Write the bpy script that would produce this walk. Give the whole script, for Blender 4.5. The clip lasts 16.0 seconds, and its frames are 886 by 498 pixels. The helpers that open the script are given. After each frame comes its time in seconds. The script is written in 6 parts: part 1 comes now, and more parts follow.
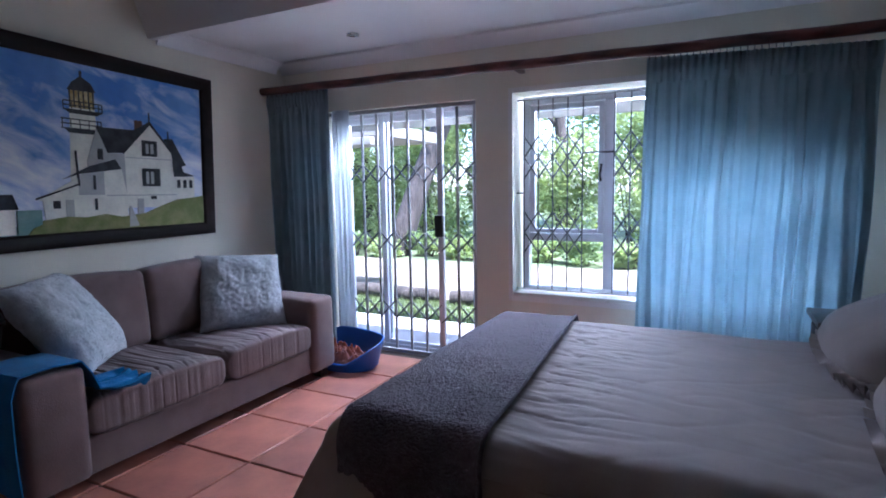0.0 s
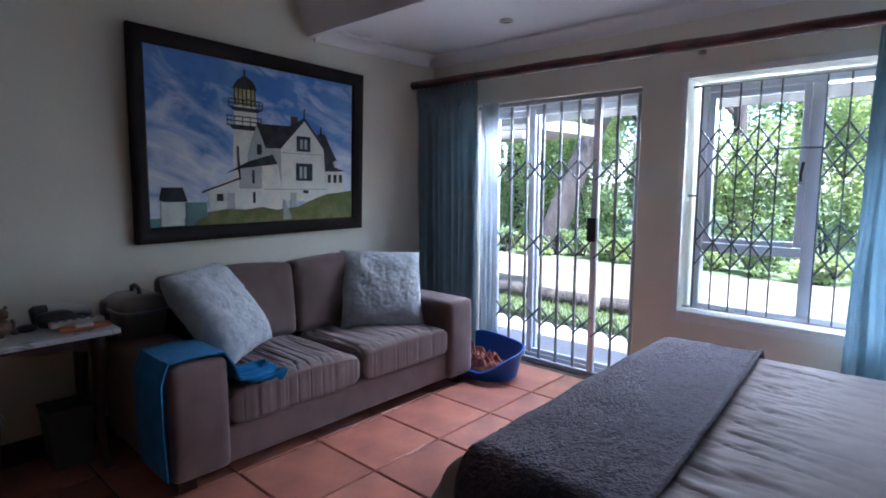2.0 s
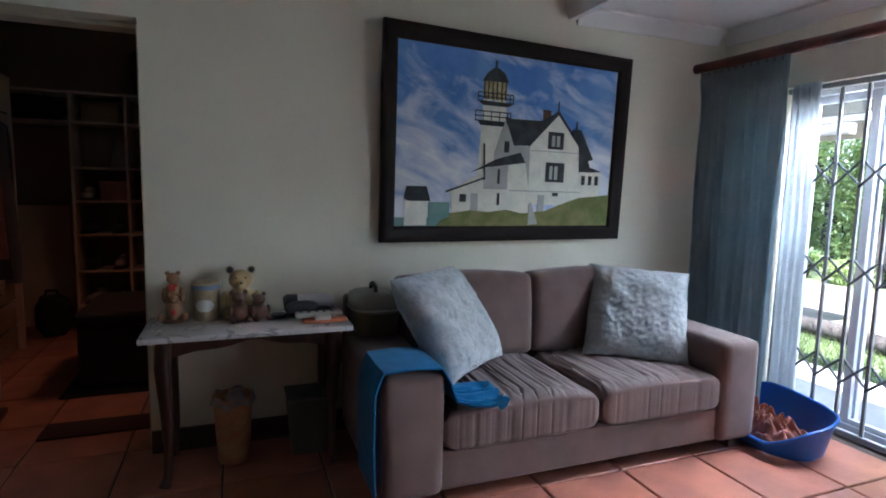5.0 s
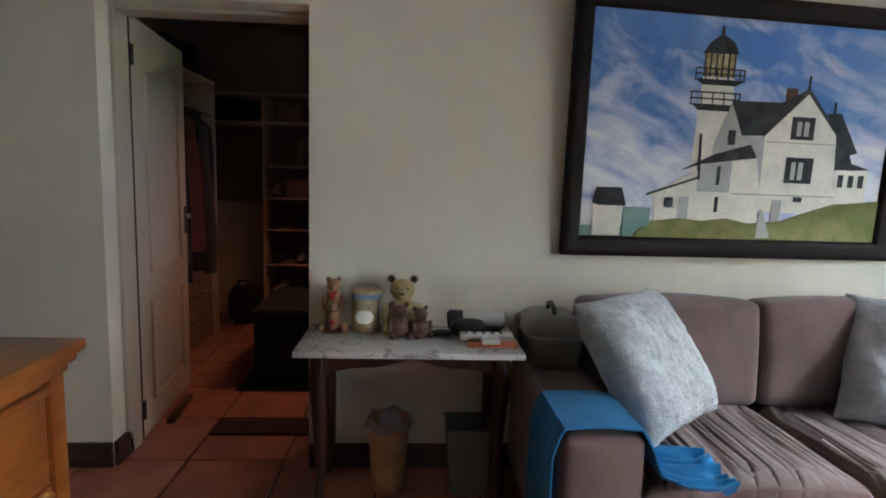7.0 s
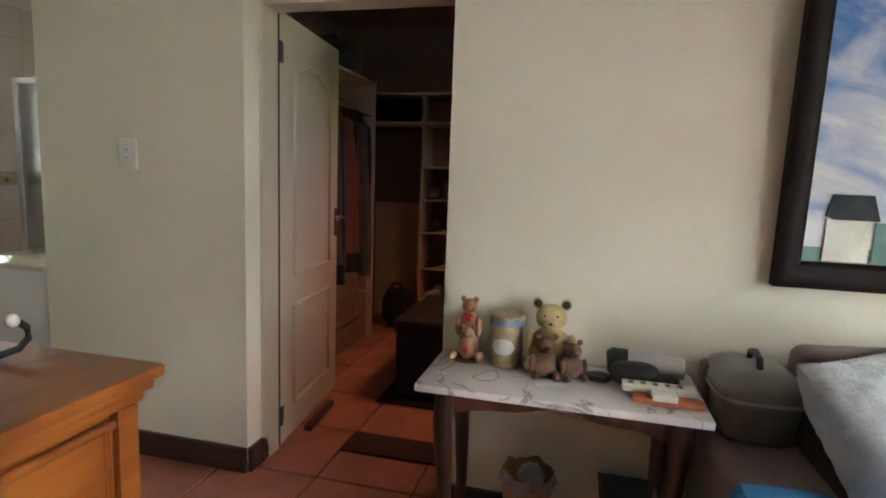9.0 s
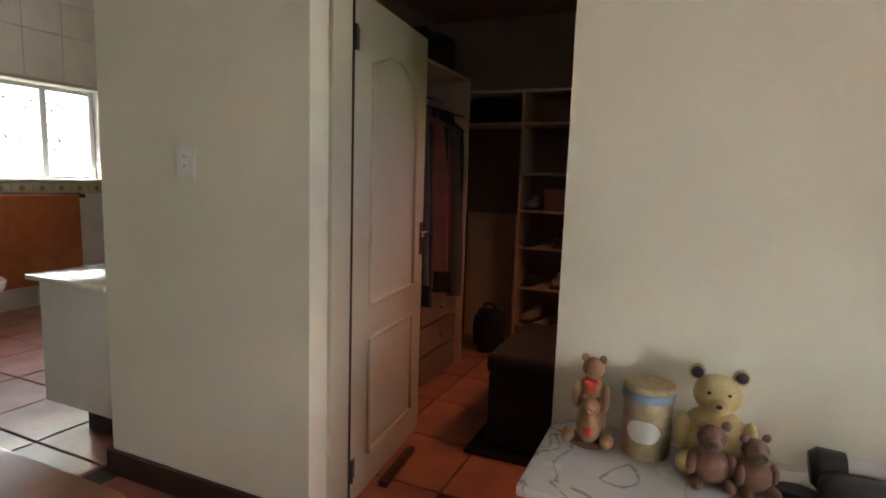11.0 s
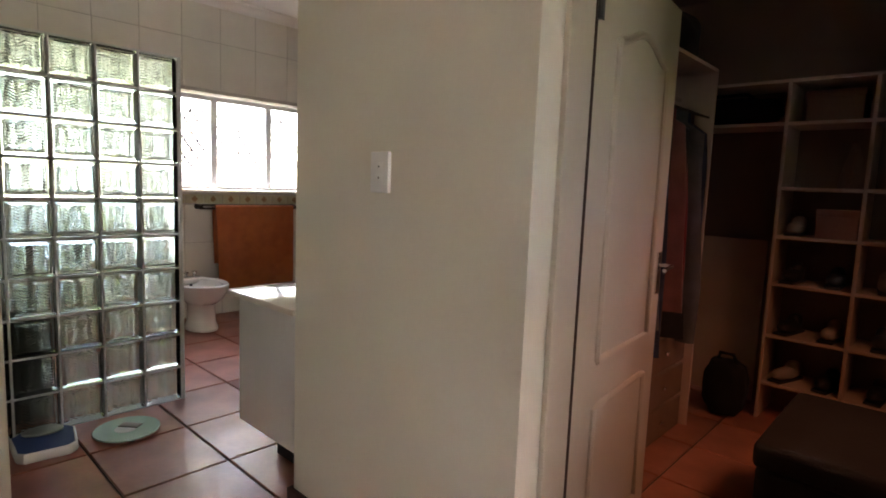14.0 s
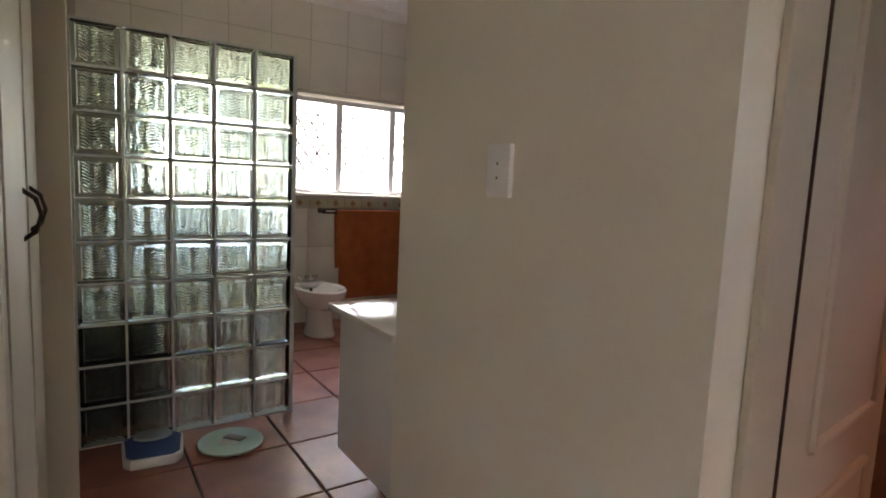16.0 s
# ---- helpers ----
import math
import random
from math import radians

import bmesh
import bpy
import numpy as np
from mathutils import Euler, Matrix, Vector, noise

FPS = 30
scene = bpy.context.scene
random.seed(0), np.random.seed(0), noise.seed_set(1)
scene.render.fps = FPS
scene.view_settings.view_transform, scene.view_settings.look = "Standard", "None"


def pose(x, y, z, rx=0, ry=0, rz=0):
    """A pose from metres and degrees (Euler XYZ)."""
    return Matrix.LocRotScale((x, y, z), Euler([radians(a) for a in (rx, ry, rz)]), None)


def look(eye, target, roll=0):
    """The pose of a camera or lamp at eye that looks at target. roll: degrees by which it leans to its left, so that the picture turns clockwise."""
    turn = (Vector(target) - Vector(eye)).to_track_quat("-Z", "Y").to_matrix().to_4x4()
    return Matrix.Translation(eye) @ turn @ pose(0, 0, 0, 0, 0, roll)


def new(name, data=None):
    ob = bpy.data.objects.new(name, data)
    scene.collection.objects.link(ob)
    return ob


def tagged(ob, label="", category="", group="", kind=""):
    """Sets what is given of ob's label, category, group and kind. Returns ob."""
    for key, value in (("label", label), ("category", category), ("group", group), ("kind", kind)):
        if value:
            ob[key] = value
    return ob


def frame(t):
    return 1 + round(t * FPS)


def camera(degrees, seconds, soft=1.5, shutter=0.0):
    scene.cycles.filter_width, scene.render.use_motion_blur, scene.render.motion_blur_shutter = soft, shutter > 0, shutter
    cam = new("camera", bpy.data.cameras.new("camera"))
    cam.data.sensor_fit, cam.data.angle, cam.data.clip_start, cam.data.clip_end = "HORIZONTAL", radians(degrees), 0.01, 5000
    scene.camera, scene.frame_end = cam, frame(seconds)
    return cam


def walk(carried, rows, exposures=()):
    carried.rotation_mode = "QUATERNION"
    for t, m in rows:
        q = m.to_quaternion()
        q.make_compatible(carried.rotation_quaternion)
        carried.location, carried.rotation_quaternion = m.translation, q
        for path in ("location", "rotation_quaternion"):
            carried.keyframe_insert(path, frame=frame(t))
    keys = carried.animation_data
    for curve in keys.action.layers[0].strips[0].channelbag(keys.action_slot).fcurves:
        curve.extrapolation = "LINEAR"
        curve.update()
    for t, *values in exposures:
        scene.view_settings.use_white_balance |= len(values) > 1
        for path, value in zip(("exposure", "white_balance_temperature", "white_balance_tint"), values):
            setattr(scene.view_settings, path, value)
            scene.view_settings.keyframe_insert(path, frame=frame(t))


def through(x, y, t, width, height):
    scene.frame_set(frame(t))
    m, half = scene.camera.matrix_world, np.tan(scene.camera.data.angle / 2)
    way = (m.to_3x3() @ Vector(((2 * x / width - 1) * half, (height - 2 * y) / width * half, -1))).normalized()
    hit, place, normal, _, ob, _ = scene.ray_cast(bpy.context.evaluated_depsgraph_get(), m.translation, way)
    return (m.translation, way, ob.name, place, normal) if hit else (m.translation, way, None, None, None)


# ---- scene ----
cam = camera(77.78, 16.0, soft=1.8)
# seconds, x, y, z, yaw, pitch, roll
ROWS = [
    (0.0, 0.099, -0.023, 1.286, 26.47, -6.28, 0.93),
    (0.5, 0.072, 0.062, 1.287, 29.69, -6.34, 0.76),
    (1.0, 0.044, 0.107, 1.310, 34.71, -6.75, 0.44),
    (1.5, 0.017, 0.151, 1.316, 38.98, -6.92, 0.11),
    (2.0, -0.027, 0.231, 1.317, 42.21, -6.84, -0.09),
    (2.5, -0.102, 0.304, 1.313, 45.90, -6.86, -0.23),
    (3.0, -0.162, 0.349, 1.307, 49.88, -6.78, -0.43),
    (5.5, -0.453, 0.589, 1.286, 74.37, -6.49, -1.47),
    (6.0, -0.582, 0.595, 1.289, 79.24, -6.66, -1.61),
    (6.5, -0.684, 0.595, 1.287, 83.30, -6.85, -1.71),
    (7.0, -0.787, 0.613, 1.293, 86.79, -7.02, -1.73),
    (7.5, -0.895, 0.651, 1.310, 91.09, -7.12, -1.94),
    (8.0, -0.998, 0.682, 1.306, 96.06, -7.20, -2.02),
    (8.5, -1.078, 0.684, 1.299, 100.73, -7.29, -2.10),
    (9.0, -1.182, 0.660, 1.298, 104.28, -7.40, -2.07),
    (11.5, -1.750, 0.433, 1.318, 117.08, -7.13, -1.92),
    (12.0, -1.826, 0.382, 1.305, 120.95, -7.05, -2.00),
    (12.5, -1.891, 0.315, 1.305, 124.54, -6.81, -2.01),
    (13.0, -1.956, 0.230, 1.308, 127.75, -6.66, -2.18),
    (13.5, -1.999, 0.153, 1.306, 130.42, -6.50, -2.20),
    (14.0, -2.033, 0.089, 1.315, 133.17, -6.47, -2.23),
    (14.5, -2.107, 0.023, 1.323, 136.18, -6.45, -2.23),
    (15.0, -2.196, -0.038, 1.324, 139.23, -6.35, -2.30),
    (15.5, -2.268, -0.113, 1.320, 142.37, -6.37, -2.40),
    (16.0, -2.306, -0.203, 1.306, 146.21, -6.37, -2.61),
]
EXPOSURES = [(0.0, 2.72, 4950, 19), (3.0, 2.68, 5150, 11), (5.5, 3.3, 5500, 9), (7.0, 3.8, 5950, 8), (8.5, 4.55, 6350, 8), (12.0, 4.32, 6900, 14), (13.5, 4.42, 7000, 18), (16.0, 4.0, 7050, 22)]
walk(cam, [(t, pose(x, y, z, 90 + pitch, roll, yaw)) for t, x, y, z, yaw, pitch, roll in ROWS], EXPOSURES)

# ---- world and sun ----
world = bpy.data.worlds.new("sky")
scene.world = world
world.use_nodes = True
wn = world.node_tree.nodes
sky = wn.new("ShaderNodeTexSky")
sky.sky_type = "NISHITA"
sky.sun_disc = False
sky.sun_elevation = radians(58)
sky.sun_rotation = radians(115)
wn["Background"].inputs["Strength"].default_value = 0.15
world.node_tree.links.new(sky.outputs[0], wn["Background"].inputs["Color"])
sun = new("sun", bpy.data.lights.new("sun", "SUN"))
sun.data.energy = 5.0
sun.data.angle = radians(0.5)
sun.data.color = (1.0, 0.95, 0.87)
sun.matrix_world = look((20, -9, 36), (0, 0, 0))


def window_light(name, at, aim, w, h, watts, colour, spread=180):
    """A lamp in or above an opening, standing in for the sky's light; the closet's is added fill."""
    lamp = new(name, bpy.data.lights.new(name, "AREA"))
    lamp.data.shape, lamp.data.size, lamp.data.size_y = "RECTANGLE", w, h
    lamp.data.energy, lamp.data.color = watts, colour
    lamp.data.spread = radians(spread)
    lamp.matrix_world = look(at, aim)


window_light("door_daylight", (-2.05, 4.15, 2.12), (-2.05, 2.4, 1.15), 1.2, 0.5, 10.5, (0.94, 0.96, 1.0), 150)
window_light("window_daylight", (-0.72, 4.15, 2.12), (-0.6, 2.2, 0.75), 0.8, 0.5, 6.0, (0.92, 0.96, 1.0), 130)
window_light("curtain_daylight", (0.16, 3.745, 1.0), (0.16, 1.6, 0.55), 0.85, 0.8, 6.8, (0.94, 0.95, 1.0), 115)
# warm fill added for the closet floor, set in an assumed, unseen window
window_light("closet_added_fill", (-4.30, 0.70, 2.20), (-4.45, -0.5, 0.0), 0.65, 0.45, 0.22, (1.0, 0.46, 0.25), 85)
window_light("bath_daylight", (-4.72, -5.42, 1.65), (-4.6, 0.0, 1.2), 1.45, 0.88, 0.9, (1.0, 0.94, 0.98))


# ---- materials ----
def mat(name, base, rough=0.6, metal=0.0, vary=0.12, scale=3.0, grain=60.0, bump=0.15, other=None, coat=0.0,
        spread=0.0, sheen=0.0, distance=0.004, stretch=(1, 1, 1), shine=0.5):
    """A surface with broad and fine variation of colour, roughness and relief."""
    m = bpy.data.materials.new(name)
    m.use_nodes = True
    nt = m.node_tree
    n, link = nt.nodes, nt.links.new
    b = n["Principled BSDF"]
    tc = n.new("ShaderNodeTexCoord")
    mp = n.new("ShaderNodeMapping")
    mp.inputs["Scale"].default_value = stretch
    link(tc.outputs["Object"], mp.inputs[0])
    big = n.new("ShaderNodeTexNoise")
    big.inputs["Scale"].default_value = scale
    big.inputs["Detail"].default_value = 5
    fine = n.new("ShaderNodeTexNoise")
    fine.inputs["Scale"].default_value = grain
    fine.inputs["Detail"].default_value = 4
    link(mp.outputs[0], big.inputs["Vector"])
    link(mp.outputs[0], fine.inputs["Vector"])
    mix = n.new("ShaderNodeMix")
    mix.data_type = "RGBA"
    dark = other or tuple(c * (1 - vary * 2.2) for c in base)
    mix.inputs["A"].default_value = (*base, 1)
    mix.inputs["B"].default_value = (*dark, 1)
    ramp = n.new("ShaderNodeMapRange")
    ramp.inputs["From Min"].default_value = 0.38
    ramp.inputs["From Max"].default_value = 0.72
    link(big.outputs["Fac"], ramp.inputs["Value"])
    link(ramp.outputs[0], mix.inputs["Factor"])
    mix2 = n.new("ShaderNodeMix")
    mix2.data_type = "RGBA"
    mix2.blend_type = "MULTIPLY"
    mix2.inputs["Factor"].default_value = min(1.0, vary * 2.5)
    link(mix.outputs["Result"], mix2.inputs["A"])
    grey = n.new("ShaderNodeMapRange")
    grey.inputs["To Min"].default_value = 0.55
    grey.inputs["To Max"].default_value = 1.3
    link(fine.outputs["Fac"], grey.inputs["Value"])
    link(grey.outputs[0], mix2.inputs["B"])
    colour = mix2.outputs["Result"]
    if spread:
        info = n.new("ShaderNodeObjectInfo")
        hsv = n.new("ShaderNodeHueSaturation")
        val = n.new("ShaderNodeMapRange")
        val.inputs["To Min"].default_value = 1 - spread
        val.inputs["To Max"].default_value = 1 + spread
        link(info.outputs["Random"], val.inputs["Value"])
        link(val.outputs[0], hsv.inputs["Value"])
        link(colour, hsv.inputs["Color"])
        colour = hsv.outputs["Color"]
    link(colour, b.inputs["Base Color"])
    rr = n.new("ShaderNodeMapRange")
    rr.inputs["To Min"].default_value = max(0.02, rough - 0.1)
    rr.inputs["To Max"].default_value = min(1.0, rough + 0.1)
    link(big.outputs["Fac"], rr.inputs["Value"])
    link(rr.outputs[0], b.inputs["Roughness"])
    b.inputs["Metallic"].default_value = metal
    b.inputs["Specular IOR Level"].default_value = shine
    b.inputs["Coat Weight"].default_value = coat
    b.inputs["Sheen Weight"].default_value = sheen
    if bump:
        bp = n.new("ShaderNodeBump")
        bp.inputs["Strength"].default_value = bump
        bp.inputs["Distance"].default_value = distance
        link(fine.outputs["Fac"], bp.inputs["Height"])
        link(bp.outputs[0], b.inputs["Normal"])
    return m


def wood(name, light, dark, rough=0.35, along=(1, 9, 9), coat=0.2):
    """Straight-grained wood; along: low on the axis of the grain."""
    m = mat(name, light, rough, vary=0.1, scale=1.6, grain=45, bump=0.08, other=dark, coat=coat, distance=0.002, stretch=along)
    n, link = m.node_tree.nodes, m.node_tree.links.new
    wave = n.new("ShaderNodeTexWave")
    wave.inputs["Scale"].default_value = 1.1
    wave.inputs["Distortion"].default_value = 9
    wave.inputs["Detail"].default_value = 3
    mp = [x for x in n if x.type == "MAPPING"][0]
    link(mp.outputs[0], wave.inputs["Vector"])
    mixes = [x for x in n if x.type == "MIX"]
    link(wave.outputs["Fac"], mixes[0].inputs["Factor"])
    return m


def cloth(name, base, other=None, thread=260, bump=0.4, sheen=0.3, vary=0.12, scale=4.0, through=0.0):
    m = mat(name, base, 0.9, vary=vary, scale=scale, grain=thread, bump=bump, other=other, sheen=sheen)
    if through:
        n, link = m.node_tree.nodes, m.node_tree.links.new
        b = n["Principled BSDF"]
        tr = n.new("ShaderNodeBsdfTranslucent")
        link(b.inputs["Base Color"].links[0].from_socket, tr.inputs["Color"])
        ms = n.new("ShaderNodeMixShader")
        ms.inputs[0].default_value = through
        link(b.outputs[0], ms.inputs[1])
        link(tr.outputs[0], ms.inputs[2])
        link(ms.outputs[0], n["Material Output"].inputs["Surface"])
    return m


def glass(name, tint=(1, 1, 1), rough=0.0, ior=1.45, waves=0.0):
    m = bpy.data.materials.new(name)
    m.use_nodes = True
    n, link = m.node_tree.nodes, m.node_tree.links.new
    b = n["Principled BSDF"]
    b.inputs["Base Color"].default_value = (*tint, 1)
    b.inputs["Roughness"].default_value = rough
    b.inputs["IOR"].default_value = ior
    b.inputs["Transmission Weight"].default_value = 1.0
    if waves:
        tc = n.new("ShaderNodeTexCoord")
        # scalloped ridges: sin(k (z + arch(x)))
        sep = n.new("ShaderNodeSeparateXYZ")
        link(tc.outputs["Object"], sep.inputs[0])

        def calc(op, a, b=0.0):
            m1 = n.new("ShaderNodeMath")
            m1.operation = op
            for i, v in enumerate((a, b)):
                if isinstance(v, (int, float)):
                    m1.inputs[i].default_value = v
                else:
                    link(v, m1.inputs[i])
            return m1.outputs[0]

        arch = calc("MULTIPLY", calc("SINE", calc("MULTIPLY", sep.outputs["X"], 72.0)), 0.009)
        swirl = n.new("ShaderNodeTexNoise")
        swirl.inputs["Scale"].default_value = 11
        link(tc.outputs["Object"], swirl.inputs["Vector"])
        drift = calc("MULTIPLY", swirl.outputs["Fac"], 0.014)
        ridge = calc("SINE", calc("MULTIPLY", calc("ADD", calc("ADD", sep.outputs["Z"], arch), drift), 440.0))
        bp = n.new("ShaderNodeBump")
        bp.inputs["Strength"].default_value = waves
        bp.inputs["Distance"].default_value = 0.0045
        link(ridge, bp.inputs["Height"])
        link(bp.outputs[0], b.inputs["Normal"])
    return m


PAINT = mat("cream_wall_paint", (0.74, 0.705, 0.58), 0.75, vary=0.03, scale=0.9, grain=90, bump=0.12)
# warm bounce and dimness of the closet are put into this wall colour
CLOSETWALL = mat("closet_wall_warm_dim_tone", (0.26, 0.17, 0.125), 0.75, vary=0.04, scale=1.2, grain=80, bump=0.12)
CEIL = mat("white_ceiling_paint", (0.80, 0.79, 0.77), 0.8, vary=0.02, scale=1.2, grain=60, bump=0.08)
WHITE = mat("white_gloss_paint", (0.78, 0.77, 0.73), 0.35, vary=0.03, scale=3, grain=50, bump=0.06)
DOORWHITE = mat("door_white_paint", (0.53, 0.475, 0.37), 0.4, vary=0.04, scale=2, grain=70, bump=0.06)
SKIRT = wood("dark_skirting_wood", (0.055, 0.025, 0.018), (0.03, 0.013, 0.01), 0.45, along=(4, 1, 9))
DARKWOOD = wood("dark_mahogany", (0.06, 0.022, 0.014), (0.025, 0.01, 0.007), 0.35, along=(5, 5, 1))
RAILWOOD = wood("rail_mahogany", (0.11, 0.026, 0.018), (0.045, 0.012, 0.009), 0.35, along=(1, 9, 9))
PINE = wood("honey_pine", (0.39, 0.125, 0.024), (0.25, 0.07, 0.013), 0.32, along=(1.2, 8, 8), coat=0.35)
TERRA = mat("terracotta_tile", (0.43, 0.165, 0.105), 0.34, vary=0.14, scale=4, grain=35, bump=0.1, other=(0.27, 0.10, 0.075), coat=0.12, spread=0.14)
GROUT = mat("dark_grout", (0.10, 0.075, 0.06), 0.9, vary=0.15, scale=9, grain=120, bump=0.3)
SOFA = cloth("taupe_velour", (0.15, 0.094, 0.082), (0.115, 0.071, 0.062), thread=180, sheen=0.25, scale=7)
FUR = cloth("grey_plush", (0.42, 0.44, 0.445), (0.31, 0.33, 0.34), thread=160, bump=0.8, sheen=0.3, scale=26, vary=0.2)
BLUE = cloth("turquoise_fleece", (0.001, 0.155, 0.37), (0.001, 0.105, 0.27), thread=150, bump=0.7, sheen=0.06, scale=10)
DUVET = cloth("taupe_duvet", (0.42, 0.36, 0.335), (0.35, 0.30, 0.28), thread=300, bump=0.25, scale=5)
THROW = cloth("purple_brown_boucle", (0.12, 0.09, 0.115), (0.06, 0.045, 0.06), thread=120, bump=1.0, sheen=0.2, scale=45, vary=0.25)
THROW.node_tree.nodes["Bump"].inputs["Distance"].default_value = 0.012
CURTAIN = cloth("blue_curtain", (0.34, 0.43, 0.465), (0.27, 0.36, 0.40), thread=300, bump=0.2, through=0.45, scale=6)
SHEER = cloth("white_sheer", (0.76, 0.79, 0.82), thread=300, bump=0.1, through=0.7)
# bars stand against daylight: their backlit darkness is put into both paints
IRON_D = mat("dark_backlit_bar_paint", (0.13, 0.135, 0.14), 0.5, vary=0.12, scale=20, bump=0.1)
IRON = mat("gate_paint_backlit_grey", (0.34, 0.34, 0.34), 0.4, vary=0.06, bump=0.05)
ALU = mat("white_aluminium", (0.72, 0.74, 0.78), 0.35, vary=0.03, bump=0.02)
BLACK = mat("black_plastic", (0.02, 0.02, 0.022), 0.45, vary=0.1, bump=0.05)
CHROME = mat("chrome", (0.75, 0.75, 0.75), 0.12, metal=1.0, vary=0.03, bump=0.0)
BLOCK = glass("wavy_glass_block", (0.74, 0.84, 0.75), 0.05, 1.4, 0.8)
BLOCKRIM = glass("glass_block_rim", (0.66, 0.74, 0.68), 0.22, 1.18)
PANE = glass("window_pane", (1, 1, 1), 0.0, 1.02)
def leafy(name, base, other):
    m = mat(name, base, 0.55, vary=0.3, scale=2.5, grain=9, bump=0.0, other=other)
    n, link = m.node_tree.nodes, m.node_tree.links.new
    b = n["Principled BSDF"]
    tr = n.new("ShaderNodeBsdfTranslucent")
    tr.inputs["Color"].default_value = (base[0] * 2.3, base[1] * 2.2, base[2] * 1.4, 1)
    ms = n.new("ShaderNodeMixShader")
    ms.inputs[0].default_value = 0.5
    link(b.outputs[0], ms.inputs[1])
    link(tr.outputs[0], ms.inputs[2])
    link(ms.outputs[0], n["Material Output"].inputs["Surface"])
    return m


MORTAR = mat("block_mortar", (0.62, 0.66, 0.64), 0.6, vary=0.1, bump=0.2)
CERAMIC = mat("white_ceramic", (0.78, 0.77, 0.74), 0.12, vary=0.02, bump=0.0, coat=0.4)
WALLTILE = mat("cream_wall_tile", (0.72, 0.69, 0.62), 0.22, vary=0.03, scale=4, grain=30, bump=0.02, spread=0.03)
TILEGROUT = mat("pale_tile_grout", (0.50, 0.47, 0.42), 0.9, vary=0.1, bump=0.2)
MARBLE = mat("vanity_stone", (0.74, 0.68, 0.58), 0.12, vary=0.06, scale=7, grain=40, bump=0.0, coat=0.4)
GRASS = mat("lawn", (0.12, 0.15, 0.065), 0.95, vary=0.25, scale=1.4, grain=30, bump=0.8, distance=0.03)
# the darker second colour paints patches of tree shade onto the drive
SAND = mat("sandy_drive_with_shade", (0.24, 0.19, 0.155), 0.95, vary=0.2, other=(0.10, 0.095, 0.055), scale=0.9, grain=25, bump=0.5, distance=0.02)
PAVING = mat("patio_paving", (0.36, 0.33, 0.31), 0.9, vary=0.12, scale=2, grain=40, bump=0.4)
LEAF = leafy("leaf_green", (0.20, 0.25, 0.12), (0.15, 0.20, 0.09))
LEAF_DARK = leafy("leaf_dark", (0.15, 0.20, 0.10), (0.11, 0.16, 0.075))
BARK = mat("tree_bark", (0.065, 0.052, 0.045), 0.95, vary=0.3, scale=6, grain=30, bump=1.0, distance=0.03, stretch=(1, 1, 0.25))
SOFFIT = mat("eave_board", (0.24, 0.23, 0.22), 0.8, vary=0.08, bump=0.1)


# ---- mesh helpers ----
def box(size, at=(0, 0, 0), bevel=0.0, seg=2, turn=0.0):
    """A box of that size about a centre, as a bmesh, its edges rounded."""
    bm = bmesh.new()
    bmesh.ops.create_cube(bm, size=1.0)
    bmesh.ops.scale(bm, vec=size, verts=bm.verts)
    if bevel:
        bmesh.ops.bevel(bm, geom=bm.edges[:], offset=min(bevel, min(size) * 0.49), segments=seg, profile=0.6, affect="EDGES")
    if turn:
        bmesh.ops.rotate(bm, cent=(0, 0, 0), matrix=Matrix.Rotation(radians(turn), 3, "Z"), verts=bm.verts)
    bmesh.ops.translate(bm, vec=at, verts=bm.verts)
    return bm


def span(x0, x1, y0, y1, z0, z1, bevel=0.0, seg=2):
    """A box between limits."""
    return box((x1 - x0, y1 - y0, z1 - z0), ((x0 + x1) / 2, (y0 + y1) / 2, (z0 + z1) / 2), bevel, seg)


def joined(*bms):
    out = bmesh.new()
    for b in bms:
        me = bpy.data.meshes.new("tmp")
        b.to_mesh(me)
        b.free()
        out.from_mesh(me)
        bpy.data.meshes.remove(me)
    return out


def tube(points, r, sides=8, caps=True):
    """A round bar through points; r: a radius, or one for each point."""
    bm = bmesh.new()
    pts = [Vector(p) for p in points]
    rings = []
    for i, p in enumerate(pts):
        d = (pts[min(i + 1, len(pts) - 1)] - pts[max(i - 1, 0)]).normalized()
        side = d.cross(Vector((0.13, 0.31, 0.94)))
        if side.length < 0.05:
            side = d.cross(Vector((1, 0.2, 0)))
        side.normalize()
        up = d.cross(side).normalized()
        rad = r[i] if isinstance(r, (list, tuple)) else r
        rings.append([bm.verts.new(p + rad * (math.cos(a) * side + math.sin(a) * up)) for a in [2 * math.pi * k / sides for k in range(sides)]])
    for a, b in zip(rings, rings[1:]):
        for k in range(sides):
            bm.faces.new((a[k], a[(k + 1) % sides], b[(k + 1) % sides], b[k]))
    if caps:
        bm.faces.new(rings[0][::-1])
        bm.faces.new(rings[-1])
    bmesh.ops.recalc_face_normals(bm, faces=bm.faces[:])
    return bm


